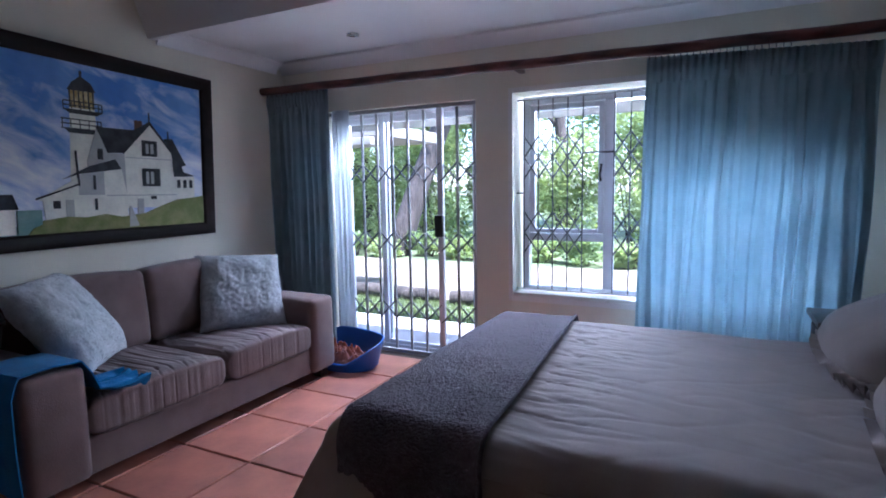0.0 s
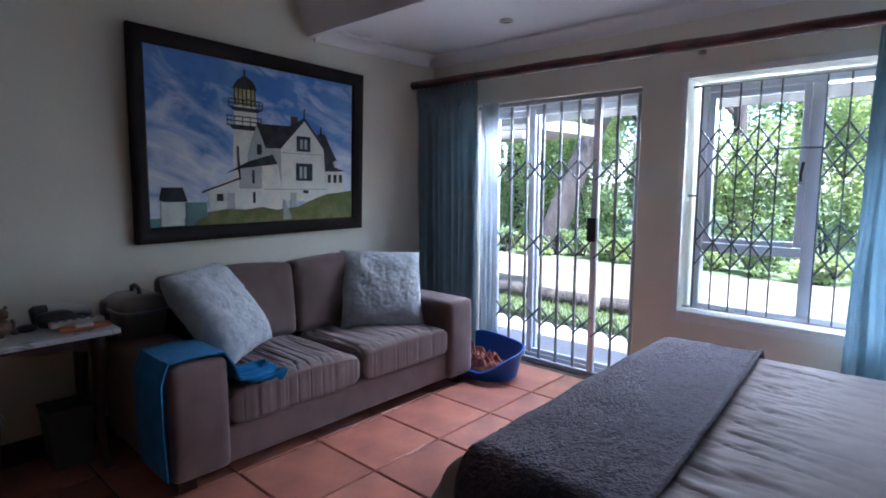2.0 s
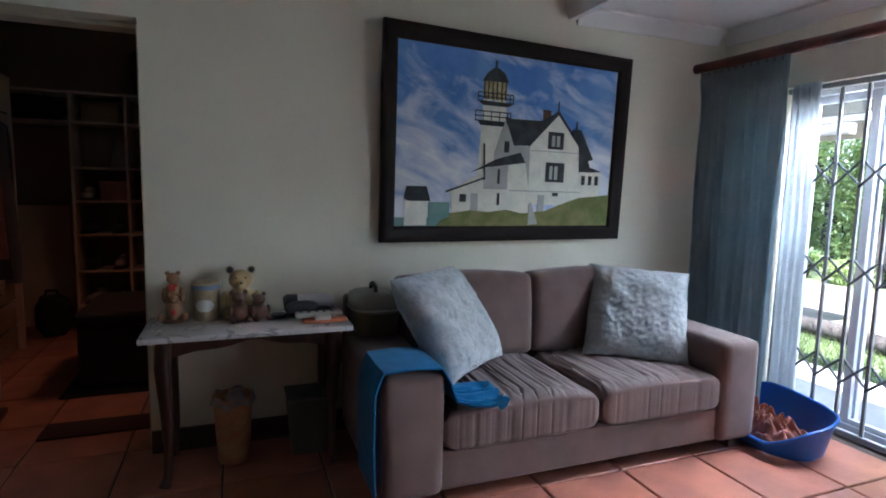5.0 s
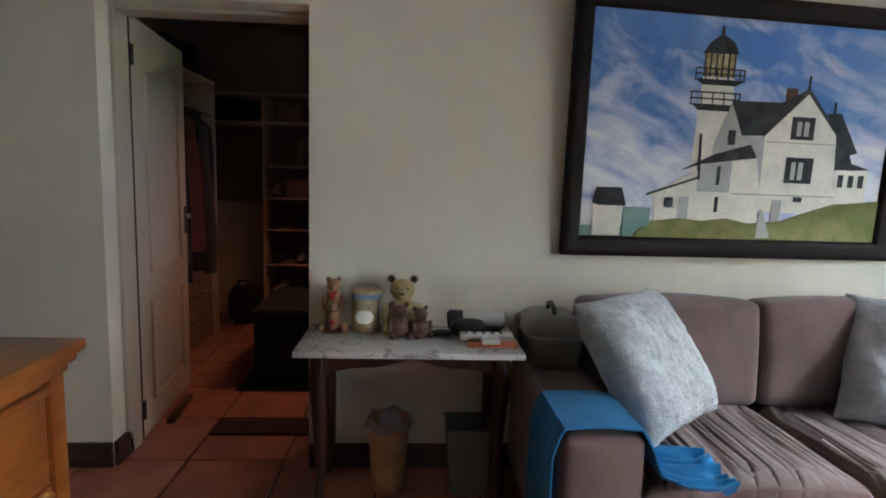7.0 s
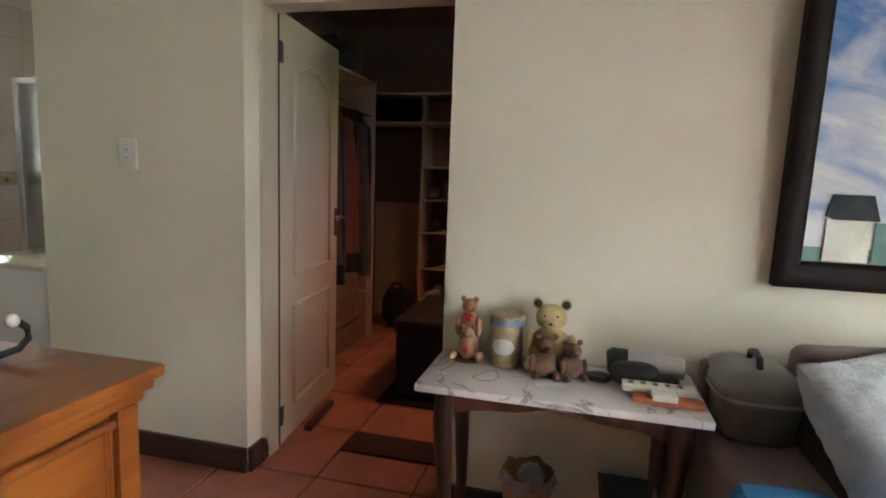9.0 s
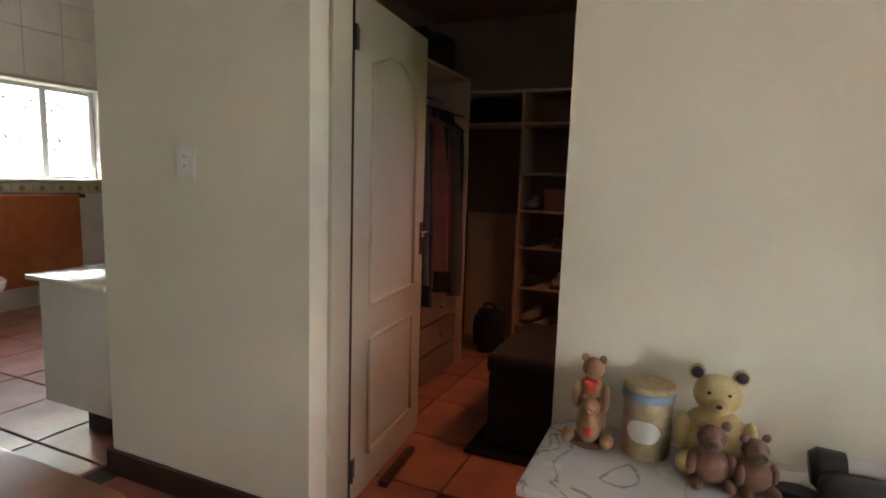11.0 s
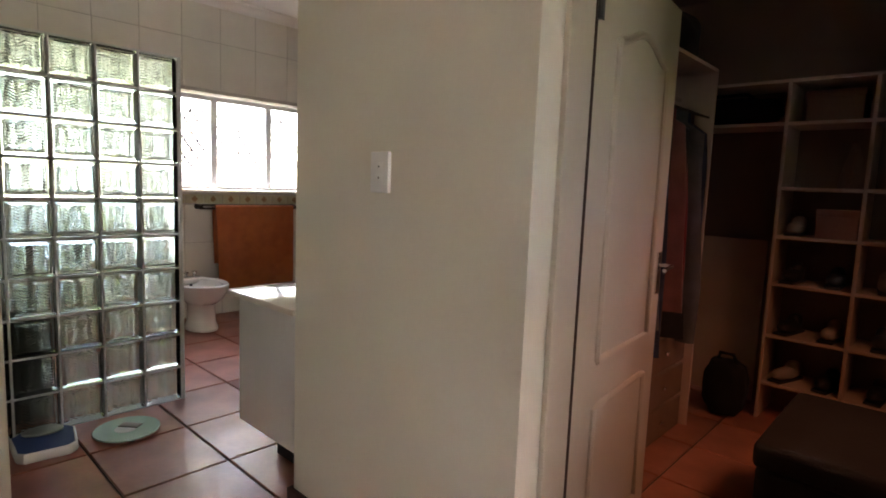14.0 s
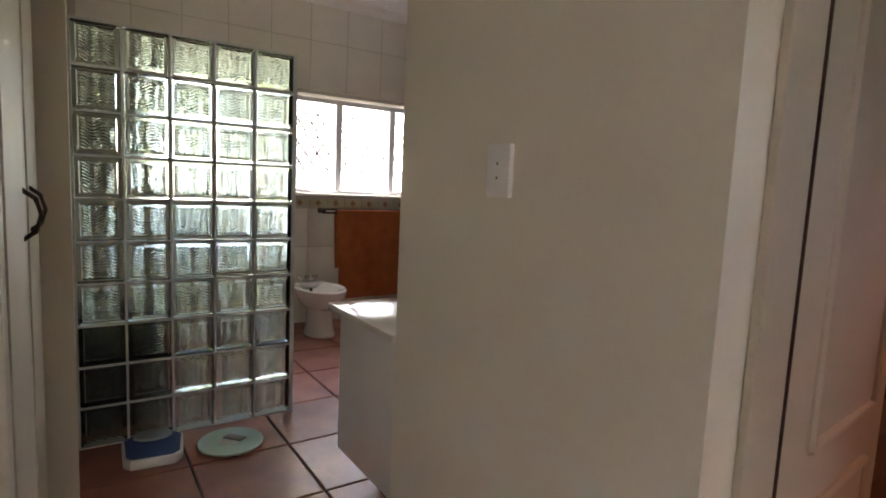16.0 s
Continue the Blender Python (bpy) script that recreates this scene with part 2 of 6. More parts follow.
def lathe(profile, sides=24, at=(0, 0, 0), sx=1.0, sy=1.0):
    """A turned shape from (radius, height) pairs."""
    bm = bmesh.new()
    rings = []
    for r, z in profile:
        rings.append([bm.verts.new((at[0] + sx * max(r, 1e-4) * math.cos(a), at[1] + sy * max(r, 1e-4) * math.sin(a), at[2] + z)) for a in [2 * math.pi * k / sides for k in range(sides)]])
    for a, b in zip(rings, rings[1:]):
        for k in range(sides):
            bm.faces.new((a[k], a[(k + 1) % sides], b[(k + 1) % sides], b[k]))
    bm.faces.new(rings[0][::-1])
    bm.faces.new(rings[-1])
    bmesh.ops.recalc_face_normals(bm, faces=bm.faces[:])
    return bm


def blob(size, at=(0, 0, 0), level=3, rough=0.0, freq=3.0, square=1.0, seed=0):
    """A rounded body; square below 1 makes it boxier, rough dents it."""
    bm = bmesh.new()
    bmesh.ops.create_icosphere(bm, subdivisions=level, radius=1.0)
    for v in bm.verts:
        c = Vector([math.copysign(abs(a) ** square, a) for a in v.co])
        if rough:
            c *= 1 + rough * noise.noise(v.co * freq + Vector((seed * 7.1, seed * 3.3, 1)))
        v.co = Vector((c.x * size[0] / 2 + at[0], c.y * size[1] / 2 + at[1], c.z * size[2] / 2 + at[2]))
    return bm


def sheet(nu, nv, fn, thick=0.0):
    """A surface from fn(u, v), given a back when thick."""
    bm = bmesh.new()
    g = [[bm.verts.new(fn(i / nu, j / nv)) for j in range(nv + 1)] for i in range(nu + 1)]
    for i in range(nu):
        for j in range(nv):
            bm.faces.new((g[i][j], g[i + 1][j], g[i + 1][j + 1], g[i][j + 1]))
    bm.normal_update()
    if thick:
        bmesh.ops.solidify(bm, geom=bm.faces[:], thickness=thick)
    return bm


def part(name, bm, material, parent=None, label="", smooth=True):
    """Links a bmesh as one mesh object under a thing or a part."""
    me = bpy.data.meshes.new(name)
    bm.to_mesh(me)
    bm.free()
    if smooth:
        me.shade_smooth()
        me.set_sharp_from_angle(angle=radians(38))
    me.materials.append(material)
    ob = new(name, me)
    ob.parent = parent
    if label:
        ob["label"] = label
    return ob


def thing(name, label, category, at=(0, 0, 0), rz=0.0, group="", kind=""):
    """An empty at the base of a thing."""
    e = new(name)
    e.empty_display_size = 0.1
    e.matrix_world = pose(*at, 0, 0, rz)
    return tagged(e, label, category, group, kind)


def structure(name, bm, material, label, category, smooth=False):
    return tagged(part(name, bm, material, None, "", smooth), label, category, "", "structure")


def wall_with_holes(axis, c0, c1, a0, a1, z0, z1, holes):
    """A wall along an axis (its thickness from c0 to c1) from a0 to a1, with openings (a, b, low, high) through it."""
    cuts = sorted({a0, a1, *[h[0] for h in holes], *[h[1] for h in holes]})
    bms = []
    for a, b in zip(cuts, cuts[1:]):
        zs = [z0]
        for h in sorted([h for h in holes if h[0] <= a and h[1] >= b], key=lambda h: h[2]):
            zs += [h[2], h[3]]
        zs.append(z1)
        for lo, hi in zip(zs[::2], zs[1::2]):
            if hi - lo > 0.001:
                bms.append(span(a, b, c0, c1, lo, hi) if axis == "x" else span(c0, c1, a, b, lo, hi))
    bm = joined(*bms)
    bmesh.ops.remove_doubles(bm, verts=bm.verts[:], dist=0.0005)
    return bm


# ---- the building ----
WX, NY = -3.16, 3.575          # faces of the painting wall and of the garden wall
DOOR = (-2.72, -1.43)          # garden door opening along x
WIN = (-1.16, 0.62)            # bedroom window opening along x
CEIL_LOW = 2.32
structure("wall_north", wall_with_holes("x", NY, NY + 0.23, WX - 0.2, 1.4, 0, 2.6,
          [(*DOOR, 0, 1.9), (*WIN, 0.535, 1.915)]), PAINT, "cream painted plaster wall with garden door and window", "wall")
structure("wall_west", wall_with_holes("y", WX - 0.2, WX, -1.715, NY, 0, 3.7,
          [(-0.672, 0.179, 0, 1.992)]), PAINT, "cream painted plaster wall with the painting", "wall")
structure("wall_east", span(1.2, 1.4, -3.35, NY, 0, 3.7), PAINT, "cream painted plaster wall behind the bed head", "wall")
structure("wall_south", span(-2.08, 1.2, -3.35, -3.20, 0, 3.7), PAINT, "cream painted plaster wall behind the cupboards", "wall")
# low ceiling along the garden side, an inclined board, and the higher ceiling over the rest
structure("ceiling", span(WX - 0.2, 1.4, 2.40, NY, CEIL_LOW, CEIL_LOW + 0.1), CEIL, "smooth white ceiling along the garden side", "ceiling")
structure("ceiling_high", span(WX - 0.2, 1.4, -3.35, 2.22, 2.72, 2.82), CEIL, "smooth white ceiling over the bedroom", "ceiling")


def fascia(u, v):
    return (WX + 4.36 * u, 2.37 - 0.17 * v, 2.256 + 0.47 * v)


structure("beam", sheet(1, 1, fascia, 0.03), CEIL, "inclined white board between the two ceilings", "beam")
structure("beam_edge", span(WX, 1.2, 2.375, 2.42, 2.256, CEIL_LOW + 0.02, 0.004), CEIL, "white edge board between the two ceilings", "beam")
structure("floor", joined(span(WX - 0.2, 1.4, -3.35, NY + 0.23, -0.16, -0.012), span(-6.25, WX - 0.2, -1.715, 0.88, -0.16, -0.012), span(-6.9, WX - 0.2, -5.29, -1.715, -0.16, -0.012), span(WX - 0.2, -1.9, -5.29, -3.35, -0.16, -0.012)), GROUT, "dark grout bed under terracotta tiles", "floor")


def cornice(bms_axis, a0, a1, c, z, out):
    """A stepped cove along an axis; out: +1 or -1, the way it stands off the wall."""
    steps = [(0.0, 0.0), (0.012, 0.0), (0.016, 0.014), (0.024, 0.03), (0.042, 0.05), (0.066, 0.064), (0.078, 0.07), (0.08, 0.086), (0.0, 0.086)]
    bm = bmesh.new()
    ends = []
    for a in (a0, a1):
        ends.append([bm.verts.new((a, c + out * d, z + h) if bms_axis == "x" else (c + out * d, a, z + h)) for d, h in steps])
    k = len(steps)
    for i in range(k):
        bm.faces.new((ends[0][i], ends[0][(i + 1) % k], ends[1][(i + 1) % k], ends[1][i]))
    bm.faces.new(ends[0])
    bm.faces.new(ends[1][::-1])
    bmesh.ops.recalc_face_normals(bm, faces=bm.faces[:])
    return bm


structure("cornice_north", cornice("x", WX, 1.2, NY, 2.232, -1), CEIL, "white moulded cornice", "cornice", True)
structure("cornice_west", cornice("y", 2.425, NY - 0.08, WX, 2.232, 1), CEIL, "white moulded cornice", "cornice", True)
# skirting
structure("baseboard_west", joined(span(WX, WX + 0.02, 0.179, NY, 0, 0.11, 0.004), span(WX, WX + 0.02, -1.715, -0.672, 0, 0.11, 0.004),
          span(WX - 0.14, WX, -0.672, -0.652, 0, 0.11, 0.004), span(WX - 0.2, WX + 0.02, -1.735, -1.715, 0, 0.11, 0.004)), SKIRT, "dark brown timber skirting board", "skirting")
structure("baseboard_north", joined(span(DOOR[1], 1.2, NY - 0.02, NY, 0, 0.11, 0.004)), SKIRT, "dark brown timber skirting board", "skirting")

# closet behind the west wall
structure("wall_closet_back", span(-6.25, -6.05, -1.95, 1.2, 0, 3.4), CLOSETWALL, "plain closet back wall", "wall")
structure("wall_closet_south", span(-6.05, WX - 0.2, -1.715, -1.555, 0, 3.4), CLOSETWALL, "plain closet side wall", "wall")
# this opening is assumed, out of view, to hold the added fill lamp
structure("wall_closet_north", wall_with_holes("x", 0.72, 0.88, -6.05, WX - 0.2, 0, 3.4, [(-4.65, -3.95, 1.95, 2.45)]), CLOSETWALL, "plain closet side wall with an added unseen window", "wall")
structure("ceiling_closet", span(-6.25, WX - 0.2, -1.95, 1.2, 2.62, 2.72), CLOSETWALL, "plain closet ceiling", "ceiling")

# bathroom
BY = -5.07
BWIN = (-5.48, -2.75)
structure("wall_bath_south", wall_with_holes("x", BY - 0.22, BY, -6.9, -1.9, 0, 3.6, [(*BWIN, 1.19, 2.09)]), TILEGROUT, "tiled bathroom wall under the window", "wall")
structure("wall_bath_west", span(-6.9, -6.7, BY, -1.715, 0, 3.6), WALLTILE, "tiled bathroom end wall", "wall")
structure("wall_bath_north", span(-6.7, -6.25, -1.95, -1.715, 0, 3.6), PAINT, "plain bathroom wall", "wall")
structure("wall_bath_east", span(-2.30, -2.08, BY, -2.29, 0, 3.6), PAINT, "cream painted wall end beside the glass blocks", "wall")
structure("ceiling_bath", span(-6.9, -1.9, BY - 0.2, -1.715, 2.95, 3.05), CEIL, "white bathroom ceiling", "ceiling")
structure("cornice_bath", cornice("x", -6.7, -2.28, BY, 2.865, 1), CEIL, "white moulded cornice", "cornice", True)

# ---- garden door, gate, window ----
def opening_frame(x0, x1, z0, z1, y, w=0.05, d=0.07):
    return joined(span(x0, x0 + w, y, y + d, z0, z1, 0.004), span(x1 - w, x1, y, y + d, z0, z1, 0.004),
                  span(x0 + w, x1 - w, y, y + d, z1 - w, z1, 0.004), span(x0 + w, x1 - w, y, y + d, z0, z0 + w * 0.8, 0.004))


def build_garden_door():
    d = thing("door_1", "white aluminium sliding glass door to the garden", "door", (0, 0, 0), kind="structure")
    part("door_frame", opening_frame(DOOR[0], DOOR[1], 0.0, 1.898, NY + 0.13, 0.045, 0.08), ALU, d)
    mid = -2.29
    for x0, x1, y in ((DOOR[0] + 0.045, mid + 0.03, NY + 0.17), (mid - 0.03, DOOR[1] - 0.045, NY + 0.14)):
        leaf = part("sliding_leaf", opening_frame(x0, x1, 0.03, 1.855, y, 0.045, 0.03), ALU, d)
        g = part("pane", span(x0 + 0.045, x1 - 0.045, y + 0.012, y + 0.016, 0.07, 1.80), PANE, leaf)
        g.visible_shadow = False


def build_gate():
    """Folding security gate: uprights with three rows of lattice."""
    g = thing("security_gate", "white folding steel security gate across the garden door", "gate", (0, 0, 0))
    y = NY + 0.05
    n, x0, x1 = 9, DOOR[0] + 0.025, DOOR[1] - 0.03
    step = (x1 - x0) / n
    for i in range(n + 1):
        x = x0 + i * step
        part("upright", joined(span(x - 0.0085, x - 0.0015, y - 0.008, y + 0.008, 0.03, 1.88, 0.002), span(x + 0.0015, x + 0.0085, y - 0.008, y + 0.008, 0.03, 1.88, 0.002)), IRON, g)
    for zc in (1.406, 0.885, 0.345):
        for i in range(n):
            a, b = x0 + i * step, x0 + (i + 1) * step
            for s in (1, -1):
                part("lattice_bar", tube([(a, y - 0.011 * s, zc - s * 0.069), (b, y - 0.011 * s, zc + s * 0.069)], 0.0072, 6), IRON_D, g)
            part("rivet", tube([((a + b) / 2, y - 0.018, zc), ((a + b) / 2, y + 0.018, zc)], 0.007, 6), IRON_D, g)
    part("top_track", span(DOOR[0], DOOR[1], y - 0.02, y + 0.02, 1.87, 1.898, 0.003), IRON, g)
    part("bottom_track", span(DOOR[0], DOOR[1], y - 0.016, y + 0.016, 0.0, 0.03, 0.003), IRON, g)
    lx = x0 + 7.0 * step
    part("lock_stile", span(lx - 0.022, lx + 0.022, y - 0.016, y + 0.016, 0.03, 1.87, 0.003), ALU, g)
    part("lock_box", span(lx - 0.035, lx + 0.03, y - 0.05, y - 0.017, 0.93, 1.09, 0.006), BLACK, g, "black lock box")


def build_window():
    w = thing("window_1", "white painted casement window with burglar bars", "window", (0, 0, 0), kind="structure")
    y = NY + 0.13
    x0, x1, z0, z1 = WIN[0] + 0.03, WIN[1] - 0.03, 0.56, 1.89
    part("window_frame", opening_frame(x0, x1, z0, z1, y, 0.045, 0.07), ALU, w)
    for xm in (-0.545, 0.06):
        part("mullion", span(xm - 0.03, xm + 0.03, y + 0.002, y + 0.068, z0 + 0.036, z1 - 0.045, 0.004), ALU, w)
    for a, b in ((x0 + 0.045, -0.575), (-0.515, 0.03), (0.09, x1 - 0.045)):
        if a < -1 or a > 0:
            part("transom", span(a, b, y + 0.005, y + 0.065, 0.915, 0.965, 0.004), ALU, w)
            sash = part("sash", opening_frame(a + 0.004, b - 0.004, 0.97, z1 - 0.05, y + 0.01, 0.035, 0.04), ALU, w)
            part("stay", tube([(b - 0.02, y - 0.01, 1.32), (b - 0.02, y - 0.035, 1.36), (b - 0.012, y - 0.03, 1.43)], 0.008, 8), BLACK, sash, "dark casement latch")
        g = part("pane", span(a, b, y + 0.03, y + 0.034, 0.6, z1 - 0.045), PANE, w)
        g.visible_shadow = False
    part("sill", span(WIN[0] + 0.002, WIN[1] - 0.002, NY + 0.002, y, 0.535, 0.559, 0.004), WHITE, w)
    structure("trim_window", joined(span(WIN[0] - 0.03, WIN[0], NY - 0.006, NY, 0.50, 1.95, 0.002), span(WIN[0], WIN[1] + 0.03, NY - 0.006, NY, 1.915, 1.95, 0.002),
              span(WIN[0], WIN[1] + 0.03, NY - 0.006, NY, 0.50, 0.535, 0.002)), WHITE, "white painted band round the window", "trim")


def build_window_bars():
    g = thing("burglar_bars", "thin steel burglar bars with diamond lattice", "burglar bars", (0, 0, 0))
    y = NY + 0.085
    x0 = WIN[0] + 0.055
    xs = [x0 + 0.1 * k for k in range(5)] + [x0 + 0.60 + 0.1 * k for k in range(5)] + [x0 + 1.20 + 0.1 * k for k in range(5)]
    for x in xs:
        part("bar", tube([(x, y, 0.575), (x, y, 1.875)], 0.005, 6), IRON_D, g)
    for zc in (1.557, 1.415, 1.042, 0.902):
        for a, b in zip(xs, xs[1:]):
            if b - a > 0.13:
                continue
            for s in (1, -1):
                part("lattice_bar", tube([(a, y - 0.006 * s, zc - s * 0.0715), (b, y - 0.006 * s, zc + s * 0.0715)], 0.006, 5), IRON_D, g)
    for z in (0.575, 1.875):
        part("crossbar", tube([(WIN[0] + 0.003, y, z), (WIN[1] - 0.003, y, z)], 0.006, 6), IRON, g)
    part("bracket", tube([(WIN[0] + 0.001, y, 1.245), (x0, y, 1.245)], 0.006, 6), IRON, g)
    for a, b in ((4, 5), (9, 10)):
        part("link_bar", tube([(xs[a], y, 1.505), (xs[b], y, 1.505)], 0.006, 6), IRON_D, g)


build_garden_door()
build_gate()
build_window()
build_window_bars()


# ---- curtains and their rail ----
def build_rail():
    r = thing("curtain_rail", "long dark mahogany curtain rail along the garden wall", "curtain rail", (0, 0, 0))
    def sagged(bm):
        for v in bm.verts:
            v.co.z -= 0.0125 * (v.co.x - WX)
        return bm
    knots = [WX + 0.006 + (1.184 - WX) * k / 40 for k in range(41)]
    part("batten", sagged(tube([(x, 3.33, 2.068 + 0.002 * math.sin(x * 9)) for x in knots], [0.030 + 0.0018 * noise.noise(Vector((x * 4, 1, 2))) for x in knots], 14)), RAILWOOD, r)
    for x in (-3.0, -1.09, 0.95):
        part("bracket", sagged(span(x - 0.02, x + 0.02, 3.355, NY, 2.06, 2.095, 0.006)), RAILWOOD, r)
    for k in range(34):
        x = -0.27 + 1.06 * k / 33 if k < 22 else WX + 0.05 + 0.55 * (k - 22) / 11
        part("curtain_ring", sagged(tube([(x, 3.335 + 0.006 * math.cos(a), 2.032 + 0.012 * math.sin(a)) for a in [6.283 * j / 8 for j in range(9)]], 0.0022, 5)), IRON_D, r)


def build_curtain(name, x0, x1, z0, z1, y, folds, depth, material, label, lean=0.0, seed=0, narrow=0.0, slope=0.0):
    c = thing(name, label, "curtain", (0, 0, 0))
    def fn(u, v):
        z = z0 + (z1 - slope * u - z0) * v
        ph = folds * 2 * math.pi * (u + 0.03 * noise.noise(Vector((u * 6, v * 1.2, seed))) + 0.010 * noise.noise(Vector((u * 17, v * 2.5, seed + 3))))
        k = math.sin(ph)
        pleat = math.copysign(abs(k) ** 0.65, k) + 0.4 * math.sin(0.37 * ph + seed) + 0.22 * math.sin(2.3 * ph + seed)
        d = depth * (0.4 + 0.6 * (1 - v)) * pleat * (0.75 + 0.6 * noise.noise(Vector((u * 9, seed, v))))
        if v > 0.94:
            d = depth * 0.35 * math.sin(folds * 4 * math.pi * u)
        x = x0 + (x1 - x0) * u + lean * (1 - v) + narrow * (1 - v) * (0.5 - u) + 0.012 * noise.noise(Vector((u * 8, v * 3, seed + 5)))
        return (x, y + d, z + 0.012 * (1 - v) * math.sin(ph * 0.5 + seed))
    part("cloth", sheet(int(folds * 12), 36, fn, 0.0015), material, c)
    def tape(u, v):
        p = fn(u, 0.955 + 0.035 * v)
        return (p[0], p[1] - 0.006, p[2])
    part("heading_tape", sheet(int(folds * 14), 2, tape, 0.001), material, c)
    return c


build_rail()
build_curtain("curtain", WX + 0.02, -2.535, 0.05, 2.04, 3.36, 9, 0.032, CURTAIN, "gathered blue curtain beside the garden door", seed=1)
build_curtain("curtain", -0.285, 0.80, 0.32, 2.005, 3.38, 15, 0.036, CURTAIN, "blue curtain drawn across the window, lit from behind", lean=-0.04, seed=4, slope=0.04)
build_curtain("sheer_curtain", -2.62, -2.46, 0.04, 1.90, NY - 0.06, 4, 0.016, SHEER, "thin white net curtain pushed aside at the door", seed=8)


# ---- sofa ----
def cushion(x0, x1, y0, y1, z0, z1, puff=0.03, bevel=0.05, wrinkles=0.006, seed=0):
    """An upholstered block: rounded, swollen, creased."""
    bm = bmesh.new()
    bmesh.ops.create_cube(bm, size=1.0)
    bmesh.ops.scale(bm, vec=(x1 - x0, y1 - y0, z1 - z0), verts=bm.verts)
    bmesh.ops.bevel(bm, geom=bm.edges[:], offset=bevel, segments=4, profile=0.6, affect="EDGES")
    bmesh.ops.subdivide_edges(bm, edges=[e for e in bm.edges if e.calc_length() > 0.08], cuts=26, use_grid_fill=True)
    sx, sy, sz = (x1 - x0) / 2, (y1 - y0) / 2, (z1 - z0) / 2
    for v in bm.verts:
        a, b, c = v.co.x / sx, v.co.y / sy, v.co.z / sz
        f = Vector((math.copysign(1, a) * (abs(a) > 0.9) * (1 - b * b) * (1 - c * c), math.copysign(1, b) * (abs(b) > 0.9) * (1 - a * a) * (1 - c * c) * 0.6,
                    math.copysign(1, c) * (abs(c) > 0.9) * (1 - a * a) * (1 - b * b)))
        w = 0.35 - 1.6 * max(0.0, 0.5 - 3.2 * abs(noise.noise(Vector((v.co.x * 3 + seed, v.co.y * 17 + v.co.x * 4, v.co.z * 2 + seed)))))
        v.co += f * puff + Vector((0, 0, 1)) * w * wrinkles
    bmesh.ops.translate(bm, vec=((x0 + x1) / 2, (y0 + y1) / 2, (z0 + z1) / 2), verts=bm.verts)
    bmesh.ops.recalc_face_normals(bm, faces=bm.faces[:])
    return bm


def seat(x0, x1, y0, y1, z0, z1, seed):
    """A seat cushion with a creased loose cover."""
    hx, hz, cx, cz = (x1 - x0) / 2, (z1 - z0) / 2, (x0 + x1) / 2, (z0 + z1) / 2
    def fn(u, v):
        a = 2 * math.pi * u
        c, s = math.cos(a), math.sin(a)
        px, pz = math.copysign(abs(c) ** 0.19, c), math.copysign(abs(s) ** 0.19, s)
        e = 2 * v - 1
        k = (1 - abs(e) ** 14) ** 0.5
        y = y0 + (y1 - y0) * v
        x, z = cx + hx * px * (0.90 + 0.10 * k), cz + hz * pz * k
        mid = 1 - 0.75 * px * px * 0.6
        ridge = abs(noise.noise(Vector((x * 2.2 + seed, y * 14 + 5 * x, seed))))
        ridge2 = abs(noise.noise(Vector((x * 3.5 + seed, y * 23 + 2 * x, seed + 4))))
        dent = 0.020 * max(0.0, 1 - ridge * 8) + 0.006 * max(0.0, 1 - ridge2 * 6)
        if s > 0.2:
            z += k * (0.012 * (1 - e * e) - dent * mid * (0.25 + 0.75 * min(1.0, abs(x - x1) * 9)))
        elif c > 0.5:
            x -= k * dent * 0.16
        return (x, y, z)
    return sheet(72, 150, fn)


def build_sofa():
    s = thing("sofa", "taupe velour two-seat sofa with wide arms", "sofa", (-2.7, 2.0, 0))
    s.matrix_world = Matrix.Identity(4)
    part("base", cushion(-3.08, -2.31, 1.30, 2.80, 0.06, 0.235, 0.0, 0.02, 0.0), SOFA, s)
    for k, (a, b) in enumerate(((1.315, 2.075), (2.085, 2.79))):
        part("seat_cushion", seat(-2.94, -2.285, a, b, 0.225, 0.405, k * 3.7), SOFA, s)
    for k, (a, b) in enumerate(((1.32, 2.065), (2.075, 2.79))):
        bm = cushion(-3.06, -2.88, a, b, 0.40, 0.83, 0.025, 0.045, 0.004, k + 3)
        bmesh.ops.rotate(bm, cent=(-2.97, 0, 0.4), matrix=Matrix.Rotation(radians(-5), 3, "Y"), verts=bm.verts)
        part("back_cushion", bm, SOFA, s)
    part("back_frame", cushion(-3.12, -3.02, 1.07, 3.0, 0.06, 0.74, 0.0, 0.03, 0.0), SOFA, s)
    for a, b in ((1.065, 1.325), (2.775, 3.01)):
        part("arm", cushion(-3.05, -2.275, a, b, 0.06, 0.565, 0.008, 0.045, 0.002, a), SOFA, s)
    for x in (-3.05, -2.36):
        for y in (1.14, 2.93):
            part("foot", span(x - 0.04, x + 0.04, y - 0.04, y + 0.04, 0, 0.065, 0.006), DARKWOOD, s)


